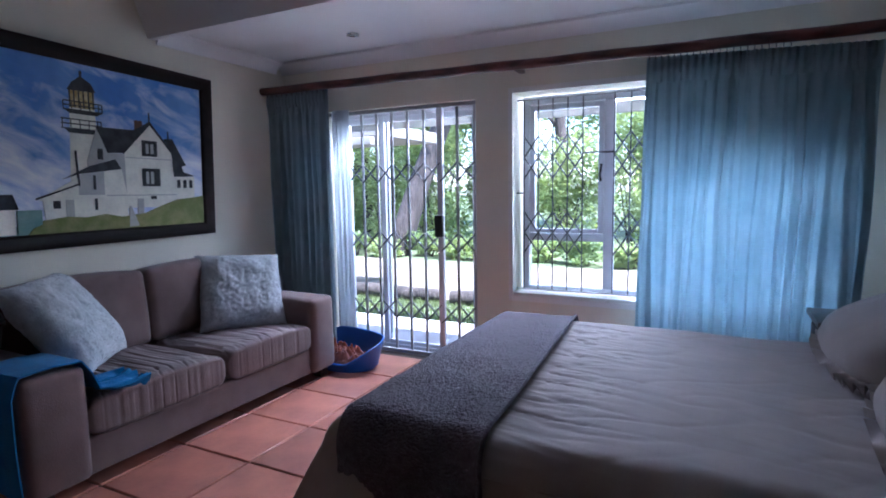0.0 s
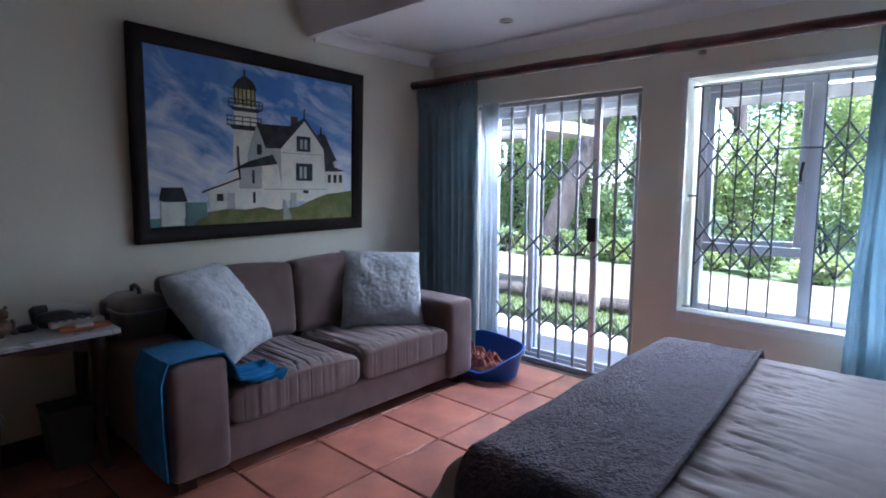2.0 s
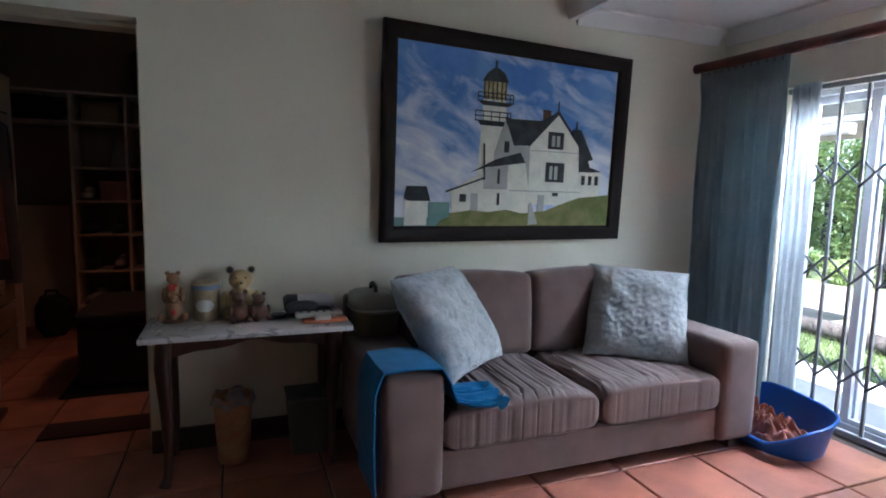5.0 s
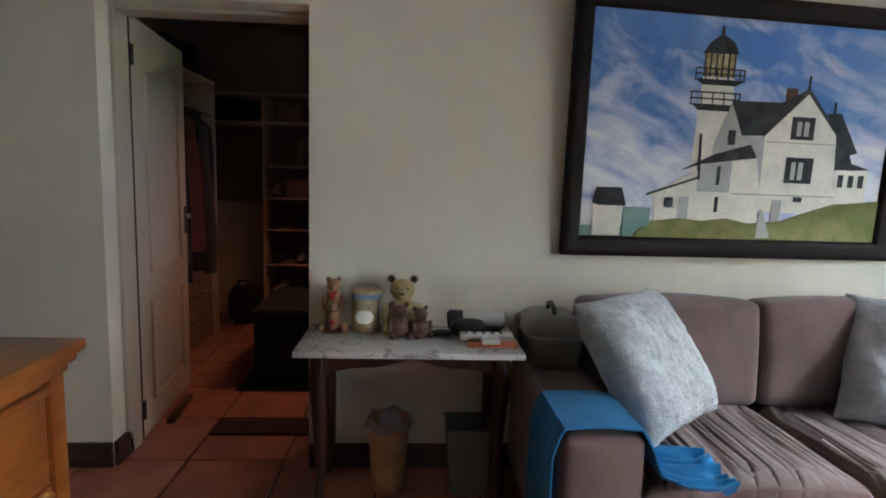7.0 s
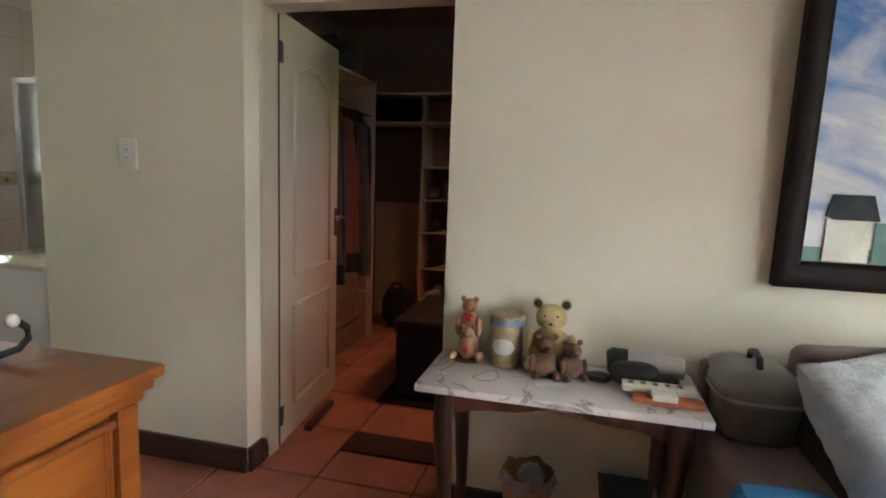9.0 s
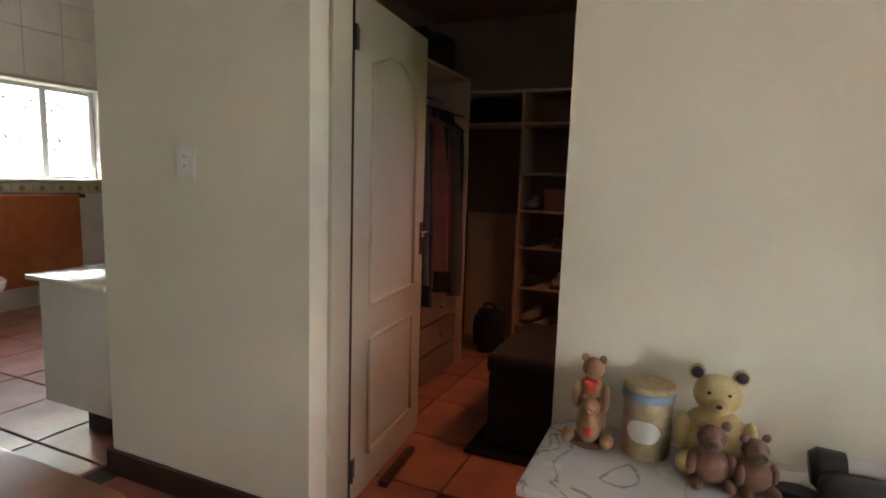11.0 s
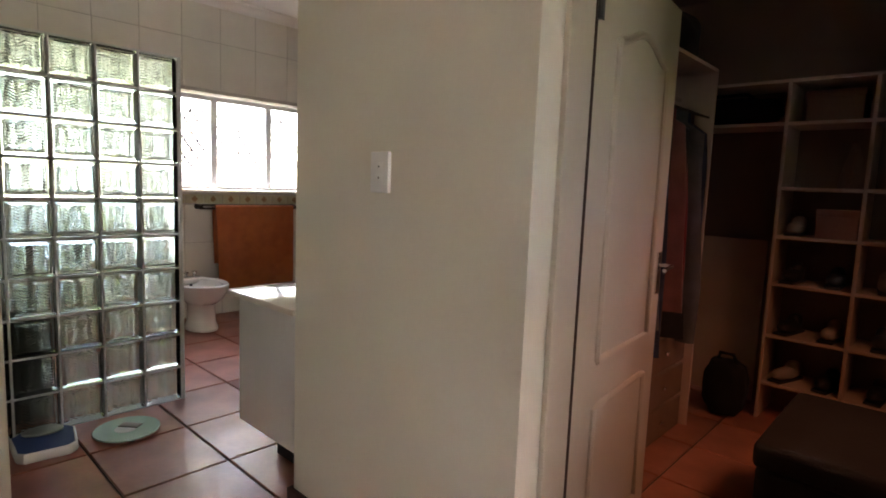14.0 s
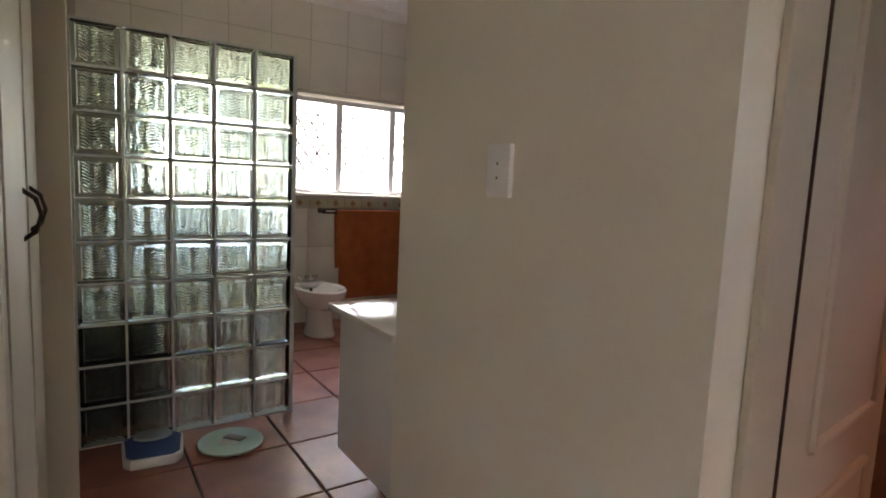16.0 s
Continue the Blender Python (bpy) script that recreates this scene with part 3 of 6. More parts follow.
def pillow(name, size, at, tilt, turn, lean, label):
    """A square plush cushion with pinched corners."""
    p = thing(name, label, "cushion", at)
    p.matrix_world = Matrix.Translation(at) @ Euler((radians(lean), 0, radians(turn))).to_matrix().to_4x4() @ Matrix.Rotation(radians(tilt), 4, "Y")
    bm = bmesh.new()
    n = 64
    rnd = random.Random(label)
    for sgn in (1, -1):
        g = []
        for i in range(n + 1):
            row = []
            for j in range(n + 1):
                a, b = 2 * i / n - 1, 2 * j / n - 1
                pin = 1 - 0.08 * (1 - a ** 4) * abs(b) ** 2 - 0.025 * (a * b) ** 8
                pin2 = 1 - 0.08 * (1 - b ** 4) * abs(a) ** 2 - 0.025 * (a * b) ** 8
                h = 0.105 * ((1 - a ** 4) * (1 - b ** 4)) ** 0.5 * (1 - 0.5 * (a * b) ** 4)
                if h > 0.005:
                    h += 0.010 * noise.noise(Vector((a * 3, b * 3, sgn * 3))) + 0.005 * noise.noise(Vector((a * 12, b * 12, sgn * 5))) + 0.003 * noise.noise(Vector((a * 34, b * 34, sgn * 3)))
                fz = 1 + 0.018 * noise.noise(Vector((a * 6, b * 6, 5))) + 0.008 * noise.noise(Vector((a * 22, b * 22, 8)))
                row.append(bm.verts.new((a * size / 2 * pin2 * fz, sgn * h, b * size / 2 * pin * fz)))
            g.append(row)
        for i in range(n):
            for j in range(n):
                bm.faces.new((g[i][j], g[i + 1][j], g[i + 1][j + 1], g[i][j + 1]))
    bmesh.ops.remove_doubles(bm, verts=bm.verts[:], dist=0.0008)
    bmesh.ops.recalc_face_normals(bm, faces=bm.faces[:])
    bm.normal_update()
    tv, tf = [], []
    for f in bm.faces:
        if f.calc_area() < 1e-6:
            continue
        for k in range(2):
            c = f.calc_center_median() + Vector((rnd.uniform(-1, 1), 0, rnd.uniform(-1, 1))) * 0.005
            lie = Vector((0.7 * noise.noise(c * 14), 0, 0.7 * noise.noise(c * 14 + Vector((9, 0, 0))) - 0.3))
            d = (f.normal + lie + Vector((rnd.gauss(0, 0.35), rnd.gauss(0, 0.35), rnd.gauss(0, 0.35)))).normalized()
            w = d.cross(Vector((rnd.gauss(0, 1), rnd.gauss(0, 1), rnd.gauss(0, 1)))).normalized() * 0.0016
            q = len(tv)
            tv += [c - w, c + w, c + d * rnd.uniform(0.006, 0.014)]
            tf.append((q, q + 1, q + 2))
    cover = part("cover", bm, FUR, p)
    me = bpy.data.meshes.new("plush_nap")
    me.from_pydata([tuple(v) for v in tv], [], tf)
    me.materials.append(FUR)
    nap = new("plush_nap", me)
    nap.parent = cover
    return p


def build_fleece():
    """Fleece over the sofa's arm: hangs outside in front, trails onto the seat."""
    b = thing("fleece_blanket", "turquoise fleece blanket draped over the sofa arm", "blanket", (0, 0, 0))
    prof = [(1.045, 0.10), (1.043, 0.30), (1.046, 0.50), (1.075, 0.578), (1.2, 0.588), (1.31, 0.580), (1.345, 0.52), (1.37, 0.44), (1.42, 0.425), (1.52, 0.422), (1.57, 0.42)]
    def fn(u, v):
        k = v * (len(prof) - 1)
        i = min(int(k), len(prof) - 2)
        f = k - i
        y = prof[i][0] * (1 - f) + prof[i + 1][0] * f
        z = prof[i][1] * (1 - f) + prof[i + 1][1] * f
        w = 0.29 - 0.08 * max(0, v - 0.55) / 0.45
        x = -2.268 + 0.10 * max(0, v - 0.72) - w * (1 - u) - 0.02 * math.sin(5 * v) + (0.01 if v > .7 else 0)
        fold = 0.006 * noise.noise(Vector((u * 4, v * 5, 2))) + 0.115 * math.sin(u * 14 + v * 4 + 3 * noise.noise(Vector((u * 3, v * 4, 7)))) * max(0, v - 0.66)
        if v < 0.3:
            return (x, y - 0.006 - abs(fold), z)
        return (x, y, z + 0.008 + abs(fold))
    part("cloth", sheet(36, 60, fn, 0.006), BLUE, b)


build_sofa()
pillow("plush_cushion", 0.545, (-2.70, 1.50, 0.668), 0, 129, -37, "grey plush cushion leaning against the sofa arm")
pillow("plush_cushion", 0.565, (-2.745, 2.625, 0.620), 4, 59, -32, "grey plush cushion leaning against the sofa back")
build_fleece()


# ---- painting ----
def sky_paint():
    m = mat("painted_sky", (0.10, 0.24, 0.62), 0.6, vary=0.1, scale=3.5, grain=25, bump=0.25, other=(0.20, 0.36, 0.68), shine=0.15)
    n, link = m.node_tree.nodes, m.node_tree.links.new
    tc = n.new("ShaderNodeTexCoord")
    mp = n.new("ShaderNodeMapping")
    mp.vector_type = "TEXTURE"
    mp.inputs["Rotation"].default_value = (radians(-22), 0, 0)
    mp.inputs["Scale"].default_value = (1, 0.7, 0.27)
    ns = n.new("ShaderNodeTexNoise")
    ns.inputs["Scale"].default_value = 2.2
    ns.inputs["Detail"].default_value = 8
    ns.inputs["Roughness"].default_value = 0.56
    ns.inputs["Distortion"].default_value = 0.7
    sep = n.new("ShaderNodeSeparateXYZ")
    low = n.new("ShaderNodeMapRange")
    low.inputs["From Min"].default_value = 0.85
    low.inputs["From Max"].default_value = 0.05
    low.inputs["To Min"].default_value = -0.06
    low.inputs["To Max"].default_value = 0.30
    add = n.new("ShaderNodeMath")
    rng = n.new("ShaderNodeMapRange")
    rng.inputs["From Min"].default_value = 0.46
    rng.inputs["From Max"].default_value = 0.78
    mix = n.new("ShaderNodeMix")
    mix.data_type = "RGBA"
    mix.inputs["B"].default_value = (0.78, 0.82, 0.87, 1)
    b = n["Principled BSDF"]
    old = b.inputs["Base Color"].links[0].from_socket
    link(tc.outputs["Object"], mp.inputs[0])
    link(mp.outputs[0], ns.inputs["Vector"])
    link(tc.outputs["Object"], sep.inputs[0])
    link(sep.outputs["Z"], low.inputs["Value"])
    link(ns.outputs["Fac"], add.inputs[0])
    link(low.outputs[0], add.inputs[1])
    link(add.outputs[0], rng.inputs["Value"])
    link(rng.outputs[0], mix.inputs["Factor"])
    link(old, mix.inputs["A"])
    link(mix.outputs["Result"], b.inputs["Base Color"])
    return m


def oil(name, base, other, scale=14):
    return mat(name, base, 0.6, vary=0.12, scale=scale, grain=60, bump=0.3, other=other, shine=0.15)


def build_painting():
    """Framed canvas, its top standing off the wall; the picture is laid on in thin layers (centimetres from the lower left)."""
    p = thing("painting", "large framed painting of a white lighthouse and house", "painting", (WX + 0.006, 1.34, 1.075))
    p.matrix_world = pose(WX + 0.008, 1.345, 1.078, 0, 2.4, 0.3) @ Matrix.Diagonal((1, 0.989, 1, 1))
    cw, ch, w = 1.362, 0.905, 0.080
    steps = [(0.0, 0.0), (0.0, 0.040), (0.012, 0.046), (0.03, 0.046), (0.045, 0.036), (0.06, 0.034), (0.072, 0.026), (0.080, 0.016), (0.080, 0.0)]
    bm = bmesh.new()
    loops = []
    for d, h in steps:
        e = w - d
        loops.append([bm.verts.new((h, yy, zz)) for yy, zz in ((-e, -e), (cw + e, -e), (cw + e, ch + e), (-e, ch + e))])
    for a, b in zip(loops, loops[1:]):
        for k in range(4):
            bm.faces.new((a[k], a[(k + 1) % 4], b[(k + 1) % 4], b[k]))
    bmesh.ops.recalc_face_normals(bm, faces=bm.faces[:])
    part("frame", bm, FRAMEWOOD, p, "dark moulded picture frame")
    part("canvas", span(0.001, 0.012, -0.004, cw + 0.004, -0.004, ch + 0.004), sky_paint(), p, "blue cloudy sky painted on canvas")
    white, shade, roof = oil("oil_white", (0.80, 0.81, 0.71), (0.66, 0.68, 0.60)), oil("oil_pale_grey", (0.46, 0.48, 0.46), (0.38, 0.40, 0.39)), oil("oil_black", (0.03, 0.035, 0.04), (0.07, 0.075, 0.08))
    green, teal, lamp, brown = oil("oil_green", (0.16, 0.19, 0.06), (0.28, 0.27, 0.12)), oil("oil_teal", (0.16, 0.30, 0.28), (0.24, 0.36, 0.33)), oil("oil_amber", (0.34, 0.25, 0.09), (0.66, 0.60, 0.36), 40), oil("oil_brown", (0.13, 0.08, 0.06), (0.10, 0.06, 0.05))
    layer = [0]

    def paint(name, colour, *pts):
        layer[0] += 1
        x = 0.0124 + 0.00012 * layer[0]
        bm = bmesh.new()
        front = [bm.verts.new((x, a / 100, b / 100)) for a, b in pts]
        back = [bm.verts.new((0.0121, a / 100, b / 100)) for a, b in pts]
        bm.faces.new(front)
        for k in range(len(pts)):
            bm.faces.new((front[k], front[(k + 1) % len(pts)], back[(k + 1) % len(pts)], back[k]))
        bmesh.ops.recalc_face_normals(bm, faces=bm.faces[:])
        part(name, bm, colour, p, smooth=False)

    def rect(name, colour, a0, b0, a1, b1):
        paint(name, colour, (a0, b0), (a1, b0), (a1, b1), (a0, b1))

    rect("painted_sea", teal, 0, 0, 30, 4.5)
    paint("painted_tower", white, (47, 20), (65, 20), (63, 67), (49, 67))
    rect("painted_lantern", lamp, 49, 67, 63, 77)
    for a in (49, 51.4, 54, 56.6, 59.4, 62):
        rect("painted_lantern_bar", roof, a, 67, a + 0.8, 77)
    paint("painted_dome", roof, (48, 76), (64, 76.5), (61.5, 81), (57, 83.5), (55, 83.5), (51, 80.5))
    rect("painted_ball", roof, 55.2, 83, 56.6, 87)
    for a0, a1, b in ((46, 67, 65.5), (46, 67, 70), (46, 67, 67.8), (44, 66.5, 55.5), (44, 66.5, 60.5), (44, 66.5, 58)):
        rect("painted_gallery_rail", roof, a0, b, a1, b + 0.6)
    paint("painted_gallery", roof, (46, 55.5), (66, 55.5), (64, 53.5), (48, 53.5))
    paint("painted_gallery", roof, (46.5, 65.5), (67, 65.5), (64, 63.8), (49, 63.8))
    for a in (44.5, 49, 54, 59, 64, 66):
        rect("painted_baluster", roof, a, 55.5, a + 0.4, 60.8)
        rect("painted_baluster", roof, a + 1, 65.5, a + 1.4, 70.3)
    paint("painted_side_gable", shade, (57, 20), (57, 39), (63, 57), (70, 44), (80, 44), (80, 20))
    paint("painted_chimney", brown, (87, 58), (92, 60), (92, 64.5), (87, 64.5))
    paint("painted_roof", roof, (63, 58), (86, 58.5), (97, 64.5), (80, 44.5), (69, 44))
    paint("painted_back_roof", roof, (107, 55), (113, 55.5), (123, 39), (119.5, 38), (121, 34.5), (130, 32), (113, 31), (111, 46))
    paint("painted_front", white, (80, 12), (79.5, 44.5), (97, 62.5), (112, 46), (115, 12))
    paint("painted_eave_line", roof, (79, 44), (97, 62.5), (112, 46), (113, 47), (97, 65), (78.5, 46))
    rect("painted_spire", roof, 96.7, 64, 97.3, 70)
    rect("painted_spire", roof, 109.8, 55, 110.4, 60)
    paint("painted_porch", white, (114, 31.5), (129, 31.5), (129, 16), (114, 14))
    for a in (115.5, 120.3, 125):
        rect("painted_porch_window", roof, a, 24, a + 2.6, 29.4)
    paint("painted_annex", white, (30, 17.5), (43, 25), (58, 33), (77, 35), (80, 20), (80, 7), (33, 6.5), (32, 17))
    paint("painted_annex_side", shade, (51, 20), (51, 31), (66, 34), (66, 20))
    paint("painted_annex_roof", roof, (43, 28.5), (58, 36), (73.5, 40.5), (77, 35), (52, 31.5))
    paint("painted_annex_roof", roof, (28.5, 17.5), (51, 25.2), (51, 26.3), (29, 18.6))
    rect("painted_string_course", shade, 67, 19.3, 115, 19.9)
    rect("painted_string_course", shade, 80, 41.8, 113, 42.3)
    for a0, b0, a1, b1 in ((91, 43.5, 101.5, 53), (90.5, 25, 103, 36), (63, 40, 66, 46), (37, 13, 40.8, 17), (59.5, 23, 61, 31), (59.8, 11.5, 61.4, 18), (96, 17, 99.8, 19)):
        rect("painted_window", roof, a0, b0, a1, b1)
        if a1 - a0 > 8:
            rect("painted_glass", shade, a0 + 2.5, b0 + 1.5, a0 + 4.6, b1 - 2)
            rect("painted_glass", shade, a0 + 5.8, b0 + 1.5, a0 + 8, b1 - 2)
    for a0, a1 in ((43.5, 48), (86.5, 90.5)):
        rect("painted_door", shade, a0, 7, a1, 17.5)
    paint("painted_pole", roof, (50.2, 44), (51, 44), (52, 25), (51, 25))
    paint("painted_grass", green, (24, 0), (26, 2.5), (32, 7), (44, 8.5), (55, 7.6), (66, 9), (76, 7), (92, 8.5), (104, 13), (115, 16.5), (125, 17.3), (136, 18.5), (136, 0))
    paint("painted_post", shade, (81, 13), (82.2, 13), (87, 1), (80.5, 0.6))
    paint("painted_fence", teal, (19, 12.5), (31, 12.5), (31, 5), (19, 1))
    rect("painted_shed", white, 5.5, 0.5, 18, 13)
    paint("painted_shed_roof", roof, (6.5, 20.5), (17.5, 20.5), (20, 13), (7.5, 13), (5, 14))
    # the old frame is a little taller at its south side
    for ob in p.children:
        for v in ob.data.vertices:
            v.co.z += 0.042 * v.co.z / ch * (1 - v.co.y / cw)


FRAMEWOOD = wood("dark_frame_wood", (0.018, 0.010, 0.009), (0.010, 0.006, 0.005), 0.5, along=(5, 1, 5), coat=0.0)
FRAMEWOOD.node_tree.nodes["Principled BSDF"].inputs["Specular IOR Level"].default_value = 0.14
build_painting()


# ---- bed ----
def over_edge(d, r):
    """How a cloth runs over a rounded edge: (outward shift, drop) at the distance d inside the start of the curve."""
    if d >= 0:
        return -d, 0.0
    a = -d / r
    if a < math.pi / 2:
        return r * math.sin(a), r * (1 - math.cos(a))
    return r, r + (-d - r * math.pi / 2)


def drape(s, r, x0, y0, y1, top, rad, flare=0.0):
    """A point of a cover: s along the bed from its foot, r across it."""
    ox, dx = over_edge(s - rad, rad)
    half = (y0 + y1) / 2
    if r < half - y0:
        oy, dy = over_edge(r - rad, rad)
        y = y0 + rad - oy
    else:
        oy, dy = over_edge((y1 - y0) - r - rad, rad)
        y = y1 - rad + oy
    x = x0 + rad - ox
    drop = max(dx, dy)
    if dx > rad:
        x -= flare * (dx - rad)
    if dy > rad:
        y += (-1 if r < half - y0 else 1) * flare * 0.35 * (dy - rad)
    return x, y, top - drop, dx, dy


def build_bed():
    b = thing("bed", "double bed with a rumpled taupe duvet", "bed", (0, 2.0, 0))
    b.matrix_world = Matrix.Identity(4)
    part("base", span(-0.88, 1.02, 1.38, 2.72, 0.08, 0.34, 0.02), DARKWOOD, b)
    part("mattress", span(-0.90, 1.03, 1.36, 2.74, 0.34, 0.555, 0.05, 4), DUVET, b)
    for x in (-0.80, 0.92):
        for y in (1.45, 2.65):
            part("leg", span(x - 0.04, x + 0.04, y - 0.04, y + 0.04, 0, 0.08, 0.005), DARKWOOD, b)
    def fn(u, v):
        s, r = -0.42 + 2.46 * u, -0.40 + 2.36 * v
        x, y, z, dx, dy = drape(s, r, -0.975, 1.27, 2.82, 0.605, 0.10, 0.48)
        if max(dx, dy) < 0.09:
            near = math.exp(-((x + 0.42) / 0.2) ** 2)
            z += 0.010 * noise.noise(Vector((x * 2.2 + 0.8 * y, y * 3, 1.0)))
            z -= (0.003 + 0.022 * near) * max(0.0, 0.42 - 3.0 * abs(noise.noise(Vector((x * 1.8, y * 10 + x * 3, 4)))))
            z -= 0.009 * near * max(0.0, 0.5 - 2.2 * abs(noise.noise(Vector((x * 4, y * 26 + x * 2, 6)))))
            z -= 0.012 * max(0.0, 0.3 - 2.6 * abs(noise.noise(Vector((x * 3.1 + 5, y * 5 - x * 2, 9)))))
        else:
            k = min(1.0, max(dx, dy) * 3)
            w = 0.02 * k * math.sin(9 * (x if dy > dx else y) + 2 * noise.noise(Vector((x * 2, y * 2, z))))
            x, y = (x, y + w) if dy > dx else (x + w, y)
        return (x, y, z)
    part("duvet", sheet(150, 300, fn), DUVET, b)
    part("headboard", span(1.06, 1.11, 1.3, 2.8, 0.08, 1.0, 0.015), DARKWOOD, b)


def build_throw():
    b = thing("bed_throw", "dark purple-brown boucle throw across the bed foot", "throw", (0, 0, 0))
    def fn(u, v):
        s, r = 0.09 - 0.12 * v + 0.47 * u + 0.010 * math.sin(5 * v), -0.42 + 2.42 * v
        x, y, z, dx, dy = drape(s, r, -0.99, 1.250, 2.840, 0.622, 0.11, 0.05)
        n1 = 0.006 * noise.noise(Vector((x * 7, y * 7, 0))) + 0.0035 * noise.noise(Vector((x * 70, y * 70, z * 70)))
        edge = 0.006 * max(0.0, 1 - abs(u - 0.985) * 40) 
        if dy > 0.1:
            return (x, y - n1 if r < 0.8 else y + n1, z)
        return (x, y, z + n1 + edge)
    part("cloth", sheet(90, 260, fn, 0.008), THROW, b)
    def hem(u):
        p = fn(0.995, u)
        return (p[0], p[1], p[2] + 0.003)
    part("hem", tube([hem(k / 80) for k in range(81)], 0.008, 8), THROW, b)


def bed_pillow(at, turn, label):
    p = thing("bed_pillow", label, "pillow", at)
    p.matrix_world = pose(*at, 0, -22, turn)
    bm = blob((0.48, 0.74, 0.24), (0, 0, 0.09), 4, 0.05, 2.5, 0.75)
    part("pillow_case", bm, DUVET, p)
    def ruffle(u, v):
        a = 2 * math.pi * u
        c, s = math.cos(a), math.sin(a)
        k = 1.0 + 0.16 * v
        return (0.235 * k * math.copysign(abs(c) ** 0.6, c), 0.365 * k * math.copysign(abs(s) ** 0.6, s), 0.07 + 0.022 * v * math.sin(a * 34))
    part("ruffle", sheet(200, 3, ruffle, 0.002), DUVET, p)


build_bed()
build_throw()
bed_pillow((0.74, 2.37, 0.66), 4, "taupe pillow with a ruffled edge at the bed head")
bed_pillow((0.75, 1.63, 0.66), -5, "taupe pillow with a ruffled edge at the bed head")

PANGREY = mat("grey_enamel", (0.17, 0.165, 0.14), 0.32, vary=0.08, scale=8, bump=0.05, coat=0.2)
PANRIM = mat("worn_steel", (0.45, 0.44, 0.42), 0.35, metal=0.9, vary=0.1, bump=0.05)

# ---- side table (marble top) ----
def build_side_table():
    t = thing("side_table", "narrow marble-topped table with dark curved legs", "table", (-2.95, 0.62, 0))
    t.matrix_world = Matrix.Identity(4)
    part("tabletop", span(-3.15, -2.755, 0.19, 1.055, 0.635, 0.66, 0.006), MARBLE_W, t, "white marble top with grey veins")
    part("apron", joined(sheet(36, 2, lambda u, v: (-2.81, 0.27 + 0.72 * u, 0.635 - (0.052 + 0.022 * math.cos(2 * math.pi * u) + 0.006 * math.cos(6 * math.pi * u)) * (1 - v)), 0.02), span(-3.13, -3.11, 0.27, 0.99, 0.575, 0.635, 0.003),
         span(-3.12, -2.82, 0.26, 0.28, 0.575, 0.635, 0.003), span(-3.12, -2.82, 0.98, 1.0, 0.575, 0.635, 0.003)), DARKWOOD, t)
    for x, sx in ((-3.10, -1), (-2.82, 1)):
        for y, sy in ((0.28, -1), (0.97, 1)):
            pts = [(x, y, 0.635), (x + 0.008 * sx, y + 0.008 * sy, 0.52), (x + 0.002 * sx, y, 0.36), (x - 0.006 * sx, y - 0.006 * sy, 0.18), (x, y, 0.05), (x + 0.014 * sx, y + 0.014 * sy, 0.0)]
            part("leg", tube(pts, [0.034, 0.033, 0.027, 0.021, 0.018, 0.024], 10), DARKWOOD, t)


def veined():
    m = mat("white_veined_marble", (0.62, 0.61, 0.60), 0.25, vary=0.05, scale=5, grain=30, bump=0.0)
    n, link = m.node_tree.nodes, m.node_tree.links.new
    tc = n.new("ShaderNodeTexCoord")
    ns = n.new("ShaderNodeTexNoise")
    ns.inputs["Scale"].default_value = 3.2
    ns.inputs["Detail"].default_value = 7
    ns.inputs["Distortion"].default_value = 1.2
    link(tc.outputs["Object"], ns.inputs["Vector"])
    sub = n.new("ShaderNodeMath")
    sub.operation = "SUBTRACT"
    sub.inputs[1].default_value = 0.5
    ab = n.new("ShaderNodeMath")
    ab.operation = "ABSOLUTE"
    rg = n.new("ShaderNodeMapRange")
    rg.inputs["From Min"].default_value = 0.0
    rg.inputs["From Max"].default_value = 0.016
    rg.inputs["To Min"].default_value = 0.75
    rg.inputs["To Max"].default_value = 0.0
    link(ns.outputs["Fac"], sub.inputs[0])
    link(sub.outputs[0], ab.inputs[0])
    link(ab.outputs[0], rg.inputs["Value"])
    mx = n.new("ShaderNodeMix")
    mx.data_type = "RGBA"
    mx.inputs["B"].default_value = (0.14, 0.14, 0.15, 1)
    b = n["Principled BSDF"]
    link(b.inputs["Base Color"].links[0].from_socket, mx.inputs["A"])
    link(rg.outputs[0], mx.inputs["Factor"])
    link(mx.outputs["Result"], b.inputs["Base Color"])
    return m


MARBLE_W = veined()
build_side_table()


